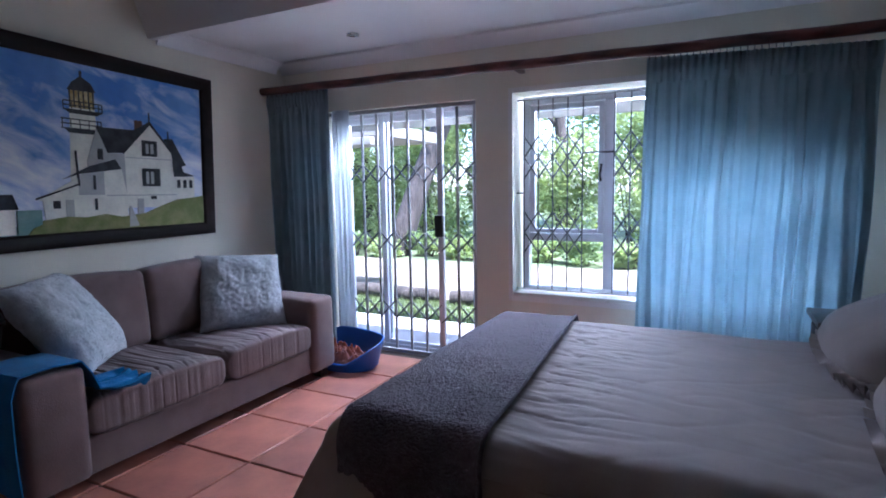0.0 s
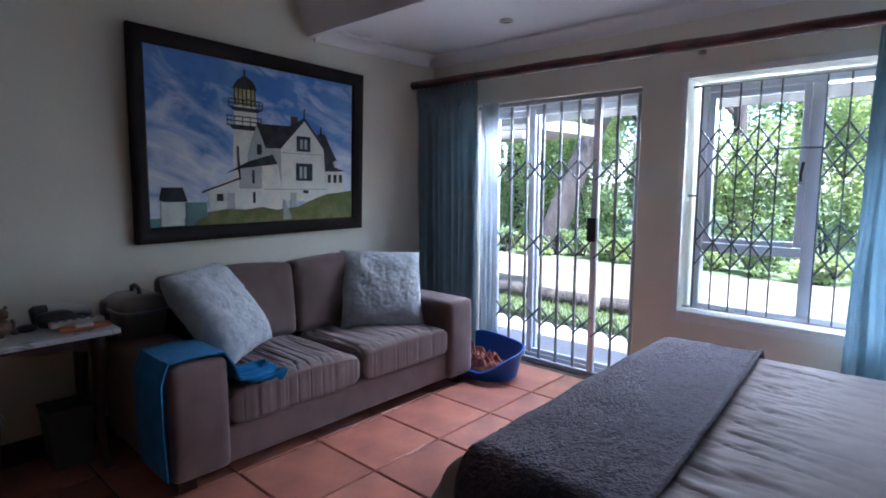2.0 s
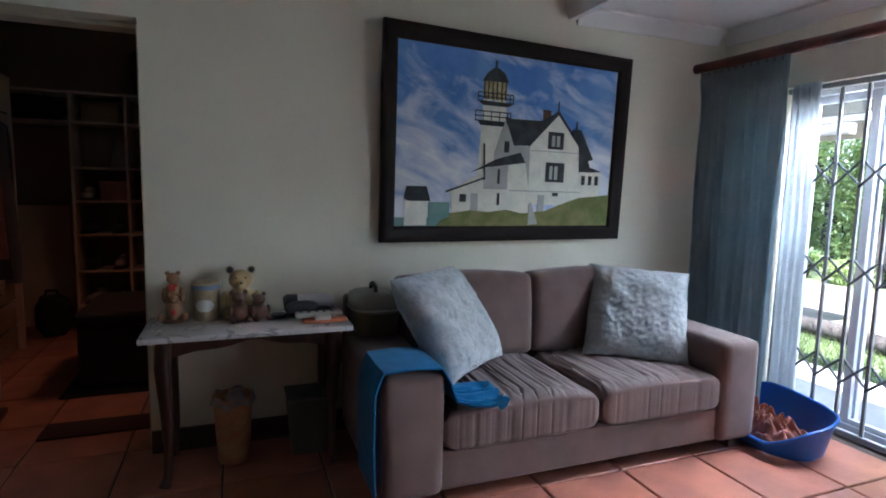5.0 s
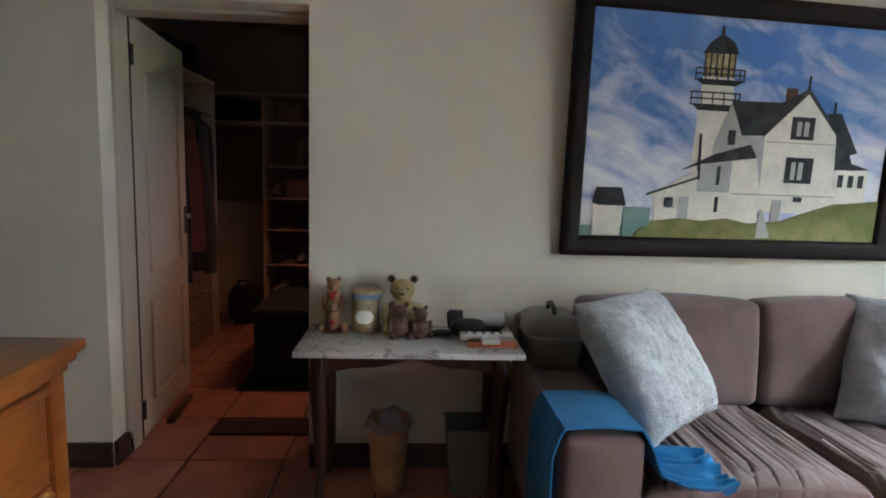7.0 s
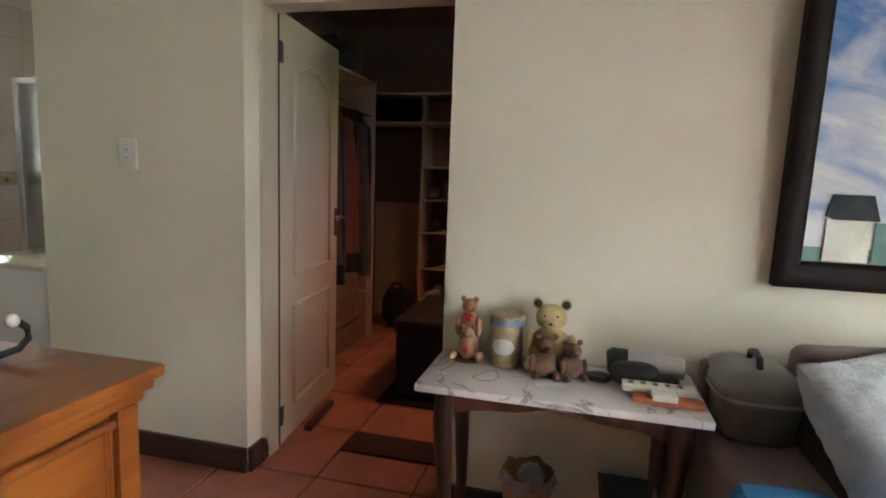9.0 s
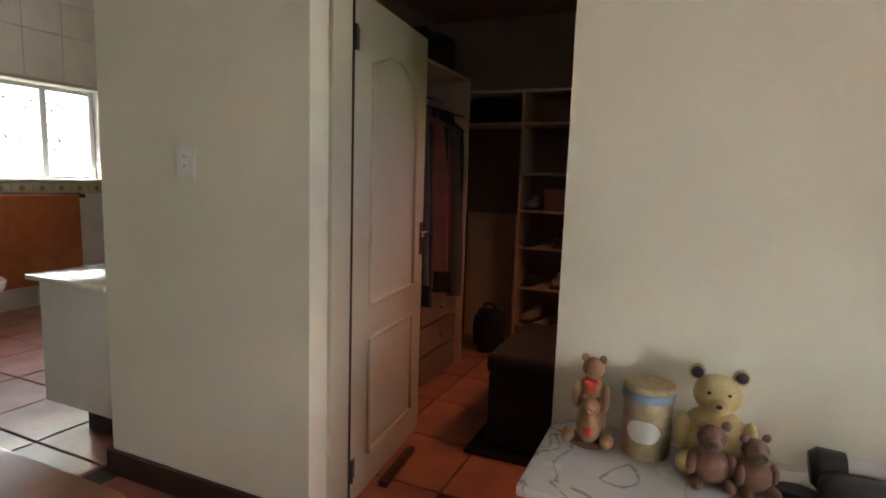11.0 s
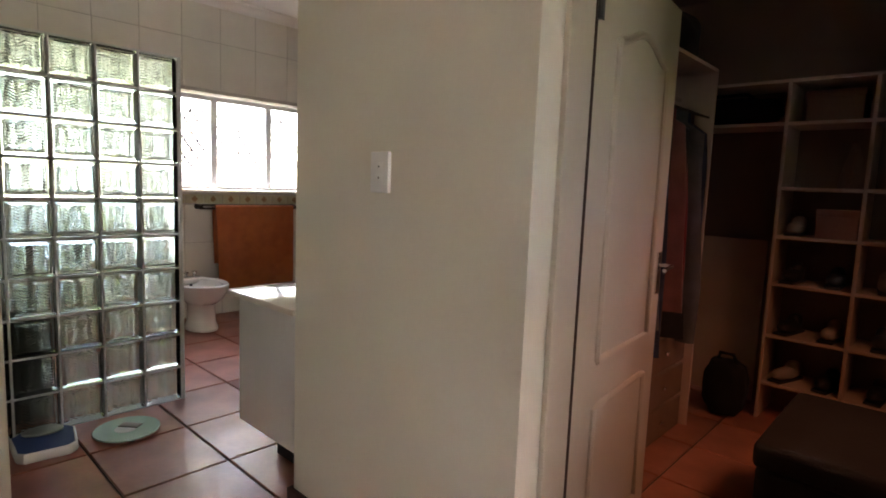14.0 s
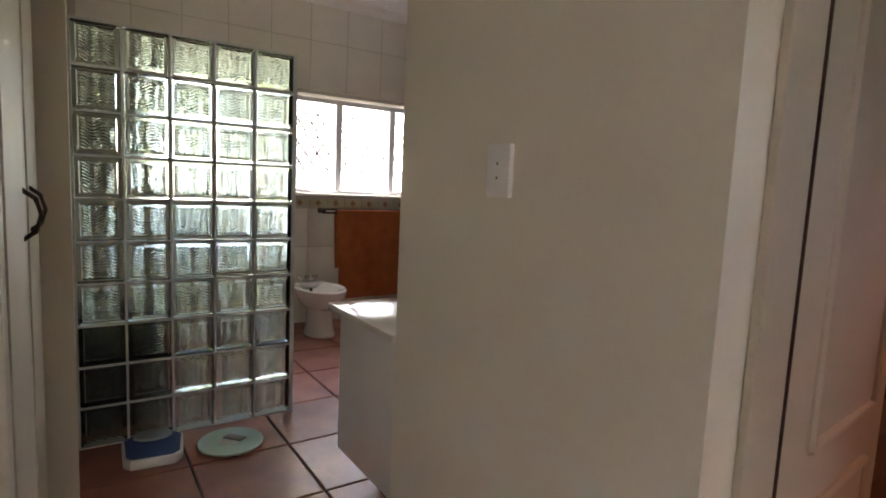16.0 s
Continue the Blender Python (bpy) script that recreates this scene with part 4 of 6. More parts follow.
# ---- dresser ----
def build_dresser():
    d = thing("chest_of_drawers", "honey-coloured pine chest of drawers with moulded top", "chest", (0, 0, 0))
    x0, x1, y0, y1 = -2.105, -0.85, -0.66, -0.15
    part("top", span(x0, x1, y0, y1, 0.872, 0.90, 0.010), PINE, d)
    part("upper_moulding", span(x0 + 0.016, x1 - 0.016, y0 + 0.01, y1 - 0.014, 0.850, 0.872, 0.008), PINE, d)
    part("lower_moulding", span(x0 + 0.030, x1 - 0.030, y0 + 0.02, y1 - 0.028, 0.828, 0.850, 0.007), PINE, d)
    part("carcass", span(x0 + 0.045, x1 - 0.045, y0 + 0.03, y1 - 0.05, 0.06, 0.828, 0.004), PINE, d)
    part("plinth", span(x0 + 0.03, x1 - 0.03, y0 + 0.02, y1 - 0.03, 0.0, 0.09, 0.006), PINE, d)
    for z0, z1 in ((0.585, 0.80), (0.34, 0.555), (0.11, 0.31)):
        dr = part("drawer", span(x0 + 0.115, x1 - 0.115, y1 - 0.056, y1 - 0.044, z0, z1, 0.004), PINE, d)
        part("top_bead", tube([(x0 + 0.10, y1 - 0.040, z1 + 0.004), (x1 - 0.10, y1 - 0.040, z1 + 0.004)], 0.011, 10), PINE, dr)
        for x in (x0 + 0.102, x0 + 0.114, x1 - 0.102, x1 - 0.114):
            part("side_bead", tube([(x, y1 - 0.046, z0), (x, y1 - 0.046, z1)], 0.0055, 8), PINE, dr)
        part("bottom_rail", span(x0 + 0.10, x1 - 0.10, y1 - 0.056, y1 - 0.036, z0 - 0.026, z0 - 0.004, 0.003), PINE, dr)
        for k in range(46):
            part("carved_bead", blob((0.020, 0.014, 0.018), (x0 + 0.125 + 0.0225 * k, y1 - 0.035, z0 - 0.015), 1), PINEPALE, dr)
        for x in (x0 + 0.32, x1 - 0.32):
            part("screw_hole", lathe([(0.004, 0.0), (0.004, 0.002)], 8), BLACK, dr).matrix_local = pose(x, y1 - 0.0435, (z0 + z1) / 2, -90)
    for x in (x0 + 0.07, x1 - 0.07):
        part("corner_post", span(x - 0.025, x + 0.025, y1 - 0.055, y1 - 0.03, 0.09, 0.828, 0.005), PINE, d)


PINEPALE = wood("worn_pine", (0.46, 0.24, 0.09), (0.34, 0.15, 0.05), 0.4)
build_dresser()


# ---- closet door and frame ----
def build_closet_door():
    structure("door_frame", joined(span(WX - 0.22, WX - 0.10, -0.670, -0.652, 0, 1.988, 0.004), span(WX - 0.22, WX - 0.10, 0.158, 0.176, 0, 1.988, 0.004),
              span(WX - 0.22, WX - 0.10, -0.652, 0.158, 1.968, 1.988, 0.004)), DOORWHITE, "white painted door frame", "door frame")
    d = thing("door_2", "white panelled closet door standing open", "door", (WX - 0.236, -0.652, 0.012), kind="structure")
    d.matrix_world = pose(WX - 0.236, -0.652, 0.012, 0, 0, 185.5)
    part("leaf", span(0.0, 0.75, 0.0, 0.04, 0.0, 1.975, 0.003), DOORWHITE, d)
    # dark strip on the leaf stands in for shade in the hinge gap
    part("gap_shade_strip", span(-0.003, 0.0, 0.001, 0.039, 0.0, 1.975), SKIRT, d, "dark strip standing in for the shaded hinge gap")
    for z0, z1, arch in ((0.16, 0.645, 0.0), (0.795, 1.74, 0.06)):
        for face, out in ((0.0, -1), (0.04, 1)):
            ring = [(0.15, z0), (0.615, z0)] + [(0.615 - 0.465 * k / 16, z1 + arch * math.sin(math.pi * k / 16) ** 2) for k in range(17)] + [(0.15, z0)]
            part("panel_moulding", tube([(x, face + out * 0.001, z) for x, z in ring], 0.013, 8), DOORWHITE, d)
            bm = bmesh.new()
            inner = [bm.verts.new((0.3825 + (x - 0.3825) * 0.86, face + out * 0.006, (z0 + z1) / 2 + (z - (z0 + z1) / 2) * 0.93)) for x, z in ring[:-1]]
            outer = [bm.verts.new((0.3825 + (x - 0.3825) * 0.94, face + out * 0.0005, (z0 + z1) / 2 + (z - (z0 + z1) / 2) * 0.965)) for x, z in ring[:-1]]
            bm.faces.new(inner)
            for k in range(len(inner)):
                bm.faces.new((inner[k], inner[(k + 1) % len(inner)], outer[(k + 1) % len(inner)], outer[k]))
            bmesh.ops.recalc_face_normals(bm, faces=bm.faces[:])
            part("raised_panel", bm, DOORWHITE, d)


# unseen window, added round the closet's fill lamp
def build_added_closet_window():
    w = thing("window_3", "small white framed closet window, added out of view", "window", (0, 0, 0), kind="structure")
    part("window_frame", opening_frame(-4.648, -3.952, 1.952, 2.448, 0.80, 0.045, 0.05), ALU, w)
    g = part("pane", span(-4.603, -3.997, 0.82, 0.824, 1.99, 2.403), PANE, w)
    g.visible_shadow = False


build_added_closet_window()
build_closet_door()
d2 = bpy.data.objects["door_2"]
for z in (0.145, 1.80):
    part("hinge", joined(tube([(-0.006, -0.006, z - 0.045), (-0.006, -0.006, z + 0.045)], 0.009, 8), span(0.0, 0.03, -0.003, 0.001, z - 0.04, z + 0.04)), BLACK, d2, "dark worn hinge")
for face, out in ((0.0, -1), (0.04, 1)):
    hd = part("handle_plate", span(0.69, 0.73, min(face, face + out * 0.006), max(face, face + out * 0.006), 0.93, 1.09, 0.002), CHROME, d2)
    part("lever", tube([(0.71, face, 1.04), (0.71, face + out * 0.05, 1.04), (0.60, face + out * 0.055, 1.035)], 0.008, 8), CHROME, hd)



# ---- closet fittings ----
SHELFW = mat("pale_melamine", (0.58, 0.41, 0.31), 0.5, vary=0.05, bump=0.03)


def build_shelving():
    s = thing("shelf_unit", "pale open shelf unit holding shoes and boxes", "shelves", (0, 0, 0))
    x0, x1 = -6.03, -5.70
    for y in (-0.68, -0.28, 0.16):
        part("upright", span(x0, x1, y - 0.009, y + 0.009, 0, 2.0, 0.001), SHELFW, s)
    part("upright", span(x0, x1, -1.5, -1.482, 0, 2.0, 0.001), SHELFW, s)
    for z in (1.99, 1.75, 1.38, 1.10, 0.82, 0.51, 0.22):
        part("shelf", span(x0, x1, -0.671, 0.151, z - 0.009, z + 0.009, 0.001), SHELFW, s)
    for z in (1.99, 1.75):
        part("shelf", span(x0, x1, -1.482, -0.689, z - 0.009, z + 0.009, 0.001), SHELFW, s)


build_shelving()


def build_wardrobe():
    w = thing("open_wardrobe", "open wardrobe carcass with clothes hanging inside", "wardrobe", (0, 0, 0))
    for x in (-5.25, -4.25):
        part("side", span(x - 0.009, x + 0.009, -1.55, -0.93, 0, 2.0, 0.001), SHELFW, w)
    part("top", span(-5.241, -4.259, -1.55, -0.93, 1.982, 2.0, 0.001), SHELFW, w)
    part("rail", tube([(-5.24, -1.12, 1.85), (-4.26, -1.12, 1.85)], 0.012), CHROME, w)


build_wardrobe()
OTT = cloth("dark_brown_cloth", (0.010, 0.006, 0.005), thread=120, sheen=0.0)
o = thing("ottoman", "low dark brown upholstered chest in the closet", "ottoman", (0, 0, 0))
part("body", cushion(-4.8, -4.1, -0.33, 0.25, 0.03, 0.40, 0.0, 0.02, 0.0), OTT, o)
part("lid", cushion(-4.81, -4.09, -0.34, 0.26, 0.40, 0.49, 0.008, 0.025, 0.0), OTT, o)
for x in (-4.73, -4.18):
    for y in (-0.26, 0.18):
        part("foot", span(x - 0.03, x + 0.03, y - 0.03, y + 0.03, 0.0, 0.035), DARKWOOD, o)

# ---- vanity ----
def build_vanity():
    v = thing("vanity", "white vanity cabinet with glossy stone top", "vanity", (0, 0, 0))
    part("plinth", span(-3.72, -3.37, -2.20, -1.74, 0, 0.215), BLACK, v)
    part("body", span(-3.76, -3.195, -2.235, -1.72, 0.215, 0.80, 0.003), WHITE, v)
    part("worktop", span(-3.80, -3.15, -2.262, -1.72, 0.80, 0.825, 0.004), MARBLE, v)


build_vanity()


# ---- glass block screen ----
BZ = 0.197


def build_blocks():
    s = structure("glass_wall", joined(*[span(-3.305, -2.305, -3.241, -3.169, BZ * k - 0.005, BZ * k + 0.005) for k in range(0, 11)],
                  *[span(-3.305 + 0.2 * k - 0.005, -3.305 + 0.2 * k + 0.005, -3.240, -3.170, 0, 10 * BZ) for k in range(6)], span(-3.322, -3.3105, -3.245, -3.165, 0, 10 * BZ + 0.005, 0.003)), MORTAR, "free-standing wall of wavy glass blocks", "glass wall")
    proto = None
    for i in range(5):
        for k in range(10):
            if proto is None:
                bm = box((0.190, 0.078, 0.187), (0, 0, 0), 0.010, 2)
                faces = [f for f in bm.faces if abs(f.normal.y) > 0.9 and f.calc_area() > 0.01]
                bmesh.ops.inset_individual(bm, faces=faces, thickness=0.012, depth=0.0)
                bmesh.ops.inset_individual(bm, faces=faces, thickness=0.007, depth=-0.007)
                for f in faces:
                    f.material_index = 1
                b = part("glass_block", bm, BLOCKRIM, s)
                b.data.materials.append(BLOCK)
                proto = b.data
            else:
                b = new("glass_block", proto)
                b.parent = s
            b.location = (-3.205 + 0.2 * i, -3.205, BZ * (k + 0.5))
            b.visible_shadow = False


build_blocks()

# ---- outdoors ----
structure("ground", span(-80, 80, -80, 90, -0.35, -0.18), GRASS, "green lawn running to the garden edge", "ground")
structure("patio", span(-6, 4, NY + 0.23, 4.9, -0.2, -0.06, 0.01), PAVING, "pale paved patio outside the garden door", "patio")
structure("path", span(-30, 30, 6.35, 9.75, -0.2, -0.165), SAND, "pale sandy drive across the garden", "road")
structure("eave", joined(span(-7, 4, NY + 0.75, NY + 1.3, 2.24, 2.30), span(-7, 4, NY + 1.3, NY + 1.34, 1.90, 2.32)), SOFFIT, "grey-white eave board above the garden door", "eave")


# ---- things on and under the side table ----
RESIN = mat("tan_resin", (0.32, 0.17, 0.085), 0.5, vary=0.15, scale=25, grain=120, bump=0.2, other=(0.22, 0.12, 0.06))
RESIN_PALE = mat("pale_yellow_resin", (0.52, 0.40, 0.19), 0.42, vary=0.12, scale=20, grain=110, bump=0.15, other=(0.40, 0.29, 0.13))
RESIN_BROWN = mat("brown_resin", (0.17, 0.082, 0.05), 0.4, vary=0.25, scale=30, grain=150, bump=0.6)
RED = mat("red_paint", (0.5, 0.03, 0.02), 0.5, vary=0.1, bump=0.05)
STONEWARE = mat("speckled_stoneware", (0.45, 0.36, 0.22), 0.5, vary=0.2, scale=40, grain=150, bump=0.1, other=(0.32, 0.24, 0.13))
BANDBLUE = mat("blue_glaze", (0.20, 0.28, 0.42), 0.4, vary=0.15, scale=30, bump=0.1)
LABELWHITE = mat("off_white_label", (0.66, 0.66, 0.60), 0.5, vary=0.05, bump=0.03)
TABLE_Z = 0.66


def build_bear_pair():
    """Tall figurine: standing bear with a small one before it."""
    f = thing("bear_figurine", "tan resin figurine of two standing bears with a red heart", "figurine", (-3.04, 0.30, TABLE_Z))
    f.scale = (0.9, 0.92, 0.95)
    part("plinth", lathe([(0.05, 0), (0.052, 0.008), (0.045, 0.016)], 20, sy=1.15), RESIN_BROWN, f)
    part("body", joined(lathe([(0.034, 0.012), (0.040, 0.05), (0.036, 0.10), (0.041, 0.135), (0.032, 0.165), (0.018, 0.18)], 20, (-0.012, 0, 0), 0.85, 1.0),
         blob((0.054, 0.060, 0.056), (-0.008, 0, 0.205), 3, 0.04), blob((0.026, 0.026, 0.022), (0.018, 0, 0.197), 2),
         *[blob((0.014, 0.022, 0.024), (-0.008, s * 0.024, 0.230), 2) for s in (-1, 1)], *[blob((0.040, 0.026, 0.075), (0.004, s * 0.038, 0.128), 3, 0.05) for s in (-1, 1)]), RESIN, f)
    part("small_body", joined(blob((0.055, 0.062, 0.088), (0.032, 0.003, 0.055), 3, 0.04), blob((0.044, 0.050, 0.042), (0.036, 0.004, 0.112), 3), blob((0.02, 0.02, 0.016), (0.058, 0.004, 0.108), 2),
         *[blob((0.012, 0.018, 0.018), (0.030, 0.004 + s * 0.02, 0.131), 2) for s in (-1, 1)],
         *[blob((0.060, 0.036, 0.036), (0.040, s * 0.052, 0.028), 3, 0.05) for s in (-1, 1)]), RESIN, f)
    part("heart", blob((0.008, 0.022, 0.024), (0.064, 0.006, 0.055), 2), RED, f)
    part("bow", joined(*[blob((0.012, 0.02, 0.014), (0.026, s * 0.012, 0.176), 2) for s in (-1, 1)], span(0.024, 0.03, -0.012, 0.012, 0.15, 0.176, 0.003)), RED, f)


def build_jar():
    j = thing("storage_jar", "speckled stoneware jar with blue band and white label", "jar", (-3.05, 0.435, TABLE_Z))
    j.scale = (1.14, 1.14, 0.9)
    part("body", lathe([(0.047, 0), (0.05, 0.01), (0.05, 0.15), (0.053, 0.155), (0.053, 0.16)], 28), STONEWARE, j)
    part("blue_band", lathe([(0.0535, 0.16), (0.0545, 0.163), (0.0545, 0.178), (0.0535, 0.182)], 28), BANDBLUE, j)
    part("lid", lathe([(0.052, 0.182), (0.054, 0.185), (0.054, 0.195), (0.05, 0.2), (0.0, 0.2)], 28), STONEWARE, j)
    part("label", sheet(12, 6, lambda u, v: (0.0512 * math.cos(1.5 * (u - 0.5) - 0.1), 0.0512 * math.sin(1.5 * (u - 0.5) - 0.1), 0.05 + 0.06 * (0.5 + (v - 0.5) * (1 - (2 * u - 1) ** 4))), 0.001), LABELWHITE, j, "white oval label")


def bear(name, label, at, size, colour, turn=0.0, ears=None, eyes=True):
    """A sitting bear statuette."""
    s = size
    f = thing(name, label, "figurine", at, turn)
    bm = joined(blob((0.62 * s, 0.66 * s, 0.62 * s), (0, 0, 0.30 * s), 3, 0.05), blob((0.42 * s, 0.46 * s, 0.40 * s), (0.04 * s, 0, 0.76 * s), 3), blob((0.2 * s, 0.2 * s, 0.16 * s), (0.24 * s, 0, 0.70 * s), 3),
                *[blob((0.36 * s, 0.2 * s, 0.2 * s), (0.28 * s, k * 0.24 * s, 0.10 * s), 3) for k in (-1, 1)], *[blob((0.2 * s, 0.16 * s, 0.4 * s), (0.14 * s, k * 0.3 * s, 0.36 * s), 3) for k in (-1, 1)],
                *[blob((0.09 * s, 0.17 * s, 0.17 * s), (0.0, k * 0.2 * s, 0.95 * s), 2) for k in (-1, 1)])
    part("figure", bm, colour, f)
    part("nose", blob((0.05 * s, 0.06 * s, 0.045 * s), (0.345 * s, 0, 0.735 * s), 2), BLACK, f)
    if eyes:
        for k in (-1, 1):
            part("eye", blob((0.03 * s, 0.04 * s, 0.035 * s), (0.225 * s, k * 0.09 * s, 0.82 * s), 2), BLACK, f)
    if ears:
        for k in (-1, 1):
            part("inner_ear", blob((0.04 * s, 0.12 * s, 0.12 * s), (0.04 * s, k * 0.2 * s, 0.955 * s), 2), ears, f)


SILVER = mat("satin_silver_plastic", (0.5, 0.5, 0.5), 0.3, metal=0.6, vary=0.05, bump=0.02)
ORANGE = mat("orange_plastic", (0.48, 0.13, 0.05), 0.5, vary=0.08, bump=0.05)


def build_dryer():
    d = thing("hair_dryer", "black and silver hair dryer lying on the table", "hair dryer", (-3.0, 0.86, TABLE_Z + 0.045))
    d.matrix_world = pose(-3.03, 0.86, TABLE_Z + 0.045, 0, 0, 86)
    part("barrel", joined(tube([(-0.02, 0, 0.012), (0.0, 0, 0.012), (0.06, 0, 0.012), (0.13, 0, 0.012), (0.15, 0, 0.012)], [0.04, 0.042, 0.041, 0.036, 0.034], 18)), SILVER, d, "silver barrel")
    part("motor_cap", tube([(-0.085, 0, 0.008), (-0.07, 0, 0.01), (-0.02, 0, 0.012)], [0.034, 0.046, 0.043], 18), BLACK, d)
    part("grip_body", joined(blob((0.15, 0.075, 0.075), (0.0, -0.058, -0.004), 3, 0.05, square=0.7), blob((0.09, 0.06, 0.05), (0.09, -0.07, -0.015), 3, 0.08, square=0.8)), BLACK, d)
    part("handle", tube([(-0.04, -0.03, -0.01), (-0.01, -0.08, -0.024), (0.03, -0.13, -0.028)], [0.02, 0.019, 0.017], 12), BLACK, d)
    pts = [(0.03 + 0.02 * k, -0.13 + 0.035 * math.sin(k * 1.3), -0.04) for k in range(5)] + [(0.05, -0.06 + 0.01 * k, -0.04) for k in range(3)]
    part("cord", tube(pts, 0.004, 6), BLACK, d)


def build_brush():
    b = thing("hairbrush", "small dark round hairbrush beside the dryer", "brush", (-2.98, 0.745, TABLE_Z))
    part("head", lathe([(0.03, 0.004), (0.036, 0.01), (0.034, 0.022), (0.02, 0.028)], 20, sx=0.8, sy=1.25), BLACK, b)
    part("handle", tube([(0, -0.04, 0.014), (0.005, -0.08, 0.014), (0.01, -0.115, 0.012)], [0.008, 0.007, 0.009], 8), BLACK, b)


def build_remote():
    r = thing("controller", "white plastic controller with orange grip on the marble", "controller", (-2.89, 0.92, TABLE_Z))
    part("body", joined(box((0.055, 0.21, 0.022), (0, 0, 0.03), 0.006), box((0.07, 0.07, 0.02), (0.045, 0.01, 0.028), 0.006)), LABELWHITE, r)
    part("grip", joined(box((0.05, 0.20, 0.02), (0.045, 0.02, 0.012), 0.008)), ORANGE, r)
    for k in range(5):
        part("button", lathe([(0.009, 0.0405), (0.009, 0.044), (0.006, 0.046)], 12, at=(0, -0.08 + 0.035 * k, 0)), PANGREY, r)


def build_pan():
    """Oblong roasting pan with a domed lid, on the sofa's arm."""
    p = thing("roasting_pan", "grey lidded roasting pan standing on the sofa arm", "pan", (-2.985, 1.20, 0.572))
    p.scale = (0.84, 0.90, 0.92)
    def ring(z, sx, sy, r=0.05):
        pts = []
        for k in range(32):
            a = 2 * math.pi * (k + 0.5) / 32
            c, s = math.cos(a), math.sin(a)
            pts.append((sx * math.copysign(abs(c) ** 0.45, c), sy * math.copysign(abs(s) ** 0.45, s), z))
        return pts
    def loft(levels):
        bm = bmesh.new()
        rings = [[bm.verts.new(q) for q in ring(*l)] for l in levels]
        for a, b in zip(rings, rings[1:]):
            for k in range(32):
                bm.faces.new((a[k], a[(k + 1) % 32], b[(k + 1) % 32], b[k]))
        bm.faces.new(rings[0][::-1])
        bm.faces.new(rings[-1])
        bmesh.ops.recalc_face_normals(bm, faces=bm.faces[:])
        return bm
    part("base", loft([(0.0, 0.155, 0.10), (0.01, 0.165, 0.11), (0.12, 0.18, 0.125), (0.125, 0.19, 0.135), (0.133, 0.19, 0.135)]), PANGREY, p)
    part("rim", loft([(0.134, 0.192, 0.137), (0.142, 0.192, 0.137)]), PANRIM, p, "worn steel rim")
    lid = part("lid", loft([(0.146, 0.188, 0.133), (0.165, 0.186, 0.132), (0.195, 0.172, 0.118), (0.212, 0.14, 0.09), (0.218, 0.09, 0.05)]), PANGREY, p)
    part("lid_handle", tube([(-0.07, 0, 0.205), (-0.055, 0, 0.245), (0.0, 0, 0.258), (0.055, 0, 0.245), (0.07, 0, 0.205)], 0.011, 8), BLACK, lid)
    part("side_handle", tube([(-0.19, -0.04, 0.10), (-0.215, -0.03, 0.105), (-0.215, 0.03, 0.105), (-0.19, 0.04, 0.10)], 0.007, 8), PANRIM, p)


FLORAL = mat("floral_paper", (0.46, 0.31, 0.16), 0.7, vary=0.2, scale=18, grain=60, bump=0.05, other=(0.38, 0.14, 0.08))
BINGREEN = mat("grey_green_plastic", (0.13, 0.16, 0.15), 0.5, vary=0.1, bump=0.05)
BAGGREY = mat("bin_liner", (0.30, 0.31, 0.32), 0.4, vary=0.2, scale=30, bump=0.3)


def build_bins():
    b = thing("waste_bin", "round floral-patterned waste bin under the table", "bin", (-2.985, 0.54, 0))
    part("shell", lathe([(0.065, 0), (0.068, 0.01), (0.088, 0.30), (0.092, 0.305), (0.09, 0.31), (0.082, 0.30), (0.062, 0.02)], 26), FLORAL, b)
    part("liner", sheet(40, 3, lambda u, v: ((0.086 + 0.012 * v + 0.004 * math.sin(u * 60)) * math.cos(2 * math.pi * u), (0.086 + 0.012 * v + 0.004 * math.sin(u * 60)) * math.sin(2 * math.pi * u), 0.315 + 0.01 * math.sin(u * 31) - 0.035 * v), 0.001), BAGGREY, b)
    part("crumpled_paper", blob((0.10, 0.09, 0.10), (0.01, 0.01, 0.29), 3, 0.25, 4), BAGGREY, b)
    c = thing("waste_bin", "square grey-green waste bin under the table", "bin", (-3.0, 0.875, 0))
    bm = bmesh.new()
    rings = []
    for z, s in ((0, 0.075), (0.27, 0.092), (0.275, 0.098), (0.285, 0.098), (0.285, 0.088), (0.03, 0.07)):
        rings.append([bm.verts.new((s * a, s * b, z)) for a, b in ((-1, -1), (1, -1), (1, 1), (-1, 1))])
    for a, b in zip(rings, rings[1:]):
        for k in range(4):
            bm.faces.new((a[k], a[(k + 1) % 4], b[(k + 1) % 4], b[k]))
    bm.faces.new(rings[0][::-1])
    bm.faces.new(rings[-1])
    bmesh.ops.recalc_face_normals(bm, faces=bm.faces[:])
    part("shell", bm, BINGREEN, c)


build_bear_pair()
build_jar()
bear("bear_statue", "pale yellow sitting bear statuette with dark ears", (-3.06, 0.585, TABLE_Z), 0.235, RESIN_PALE, 0, BLACK)
bear("bear_statue", "small brown sitting bear statuette", (-2.97, 0.575, TABLE_Z), 0.14, RESIN_BROWN, 10)
bear("bear_statue", "small greyish-brown sitting bear statuette", (-2.975, 0.66, TABLE_Z), 0.125, RESIN_BROWN, 25)
build_dryer()
build_brush()
build_remote()
build_pan()
build_bins()


# ---- dog bed ----
DOGBLUE = mat("blue_plastic", (0.01, 0.09, 0.38), 0.35, vary=0.06, bump=0.03)
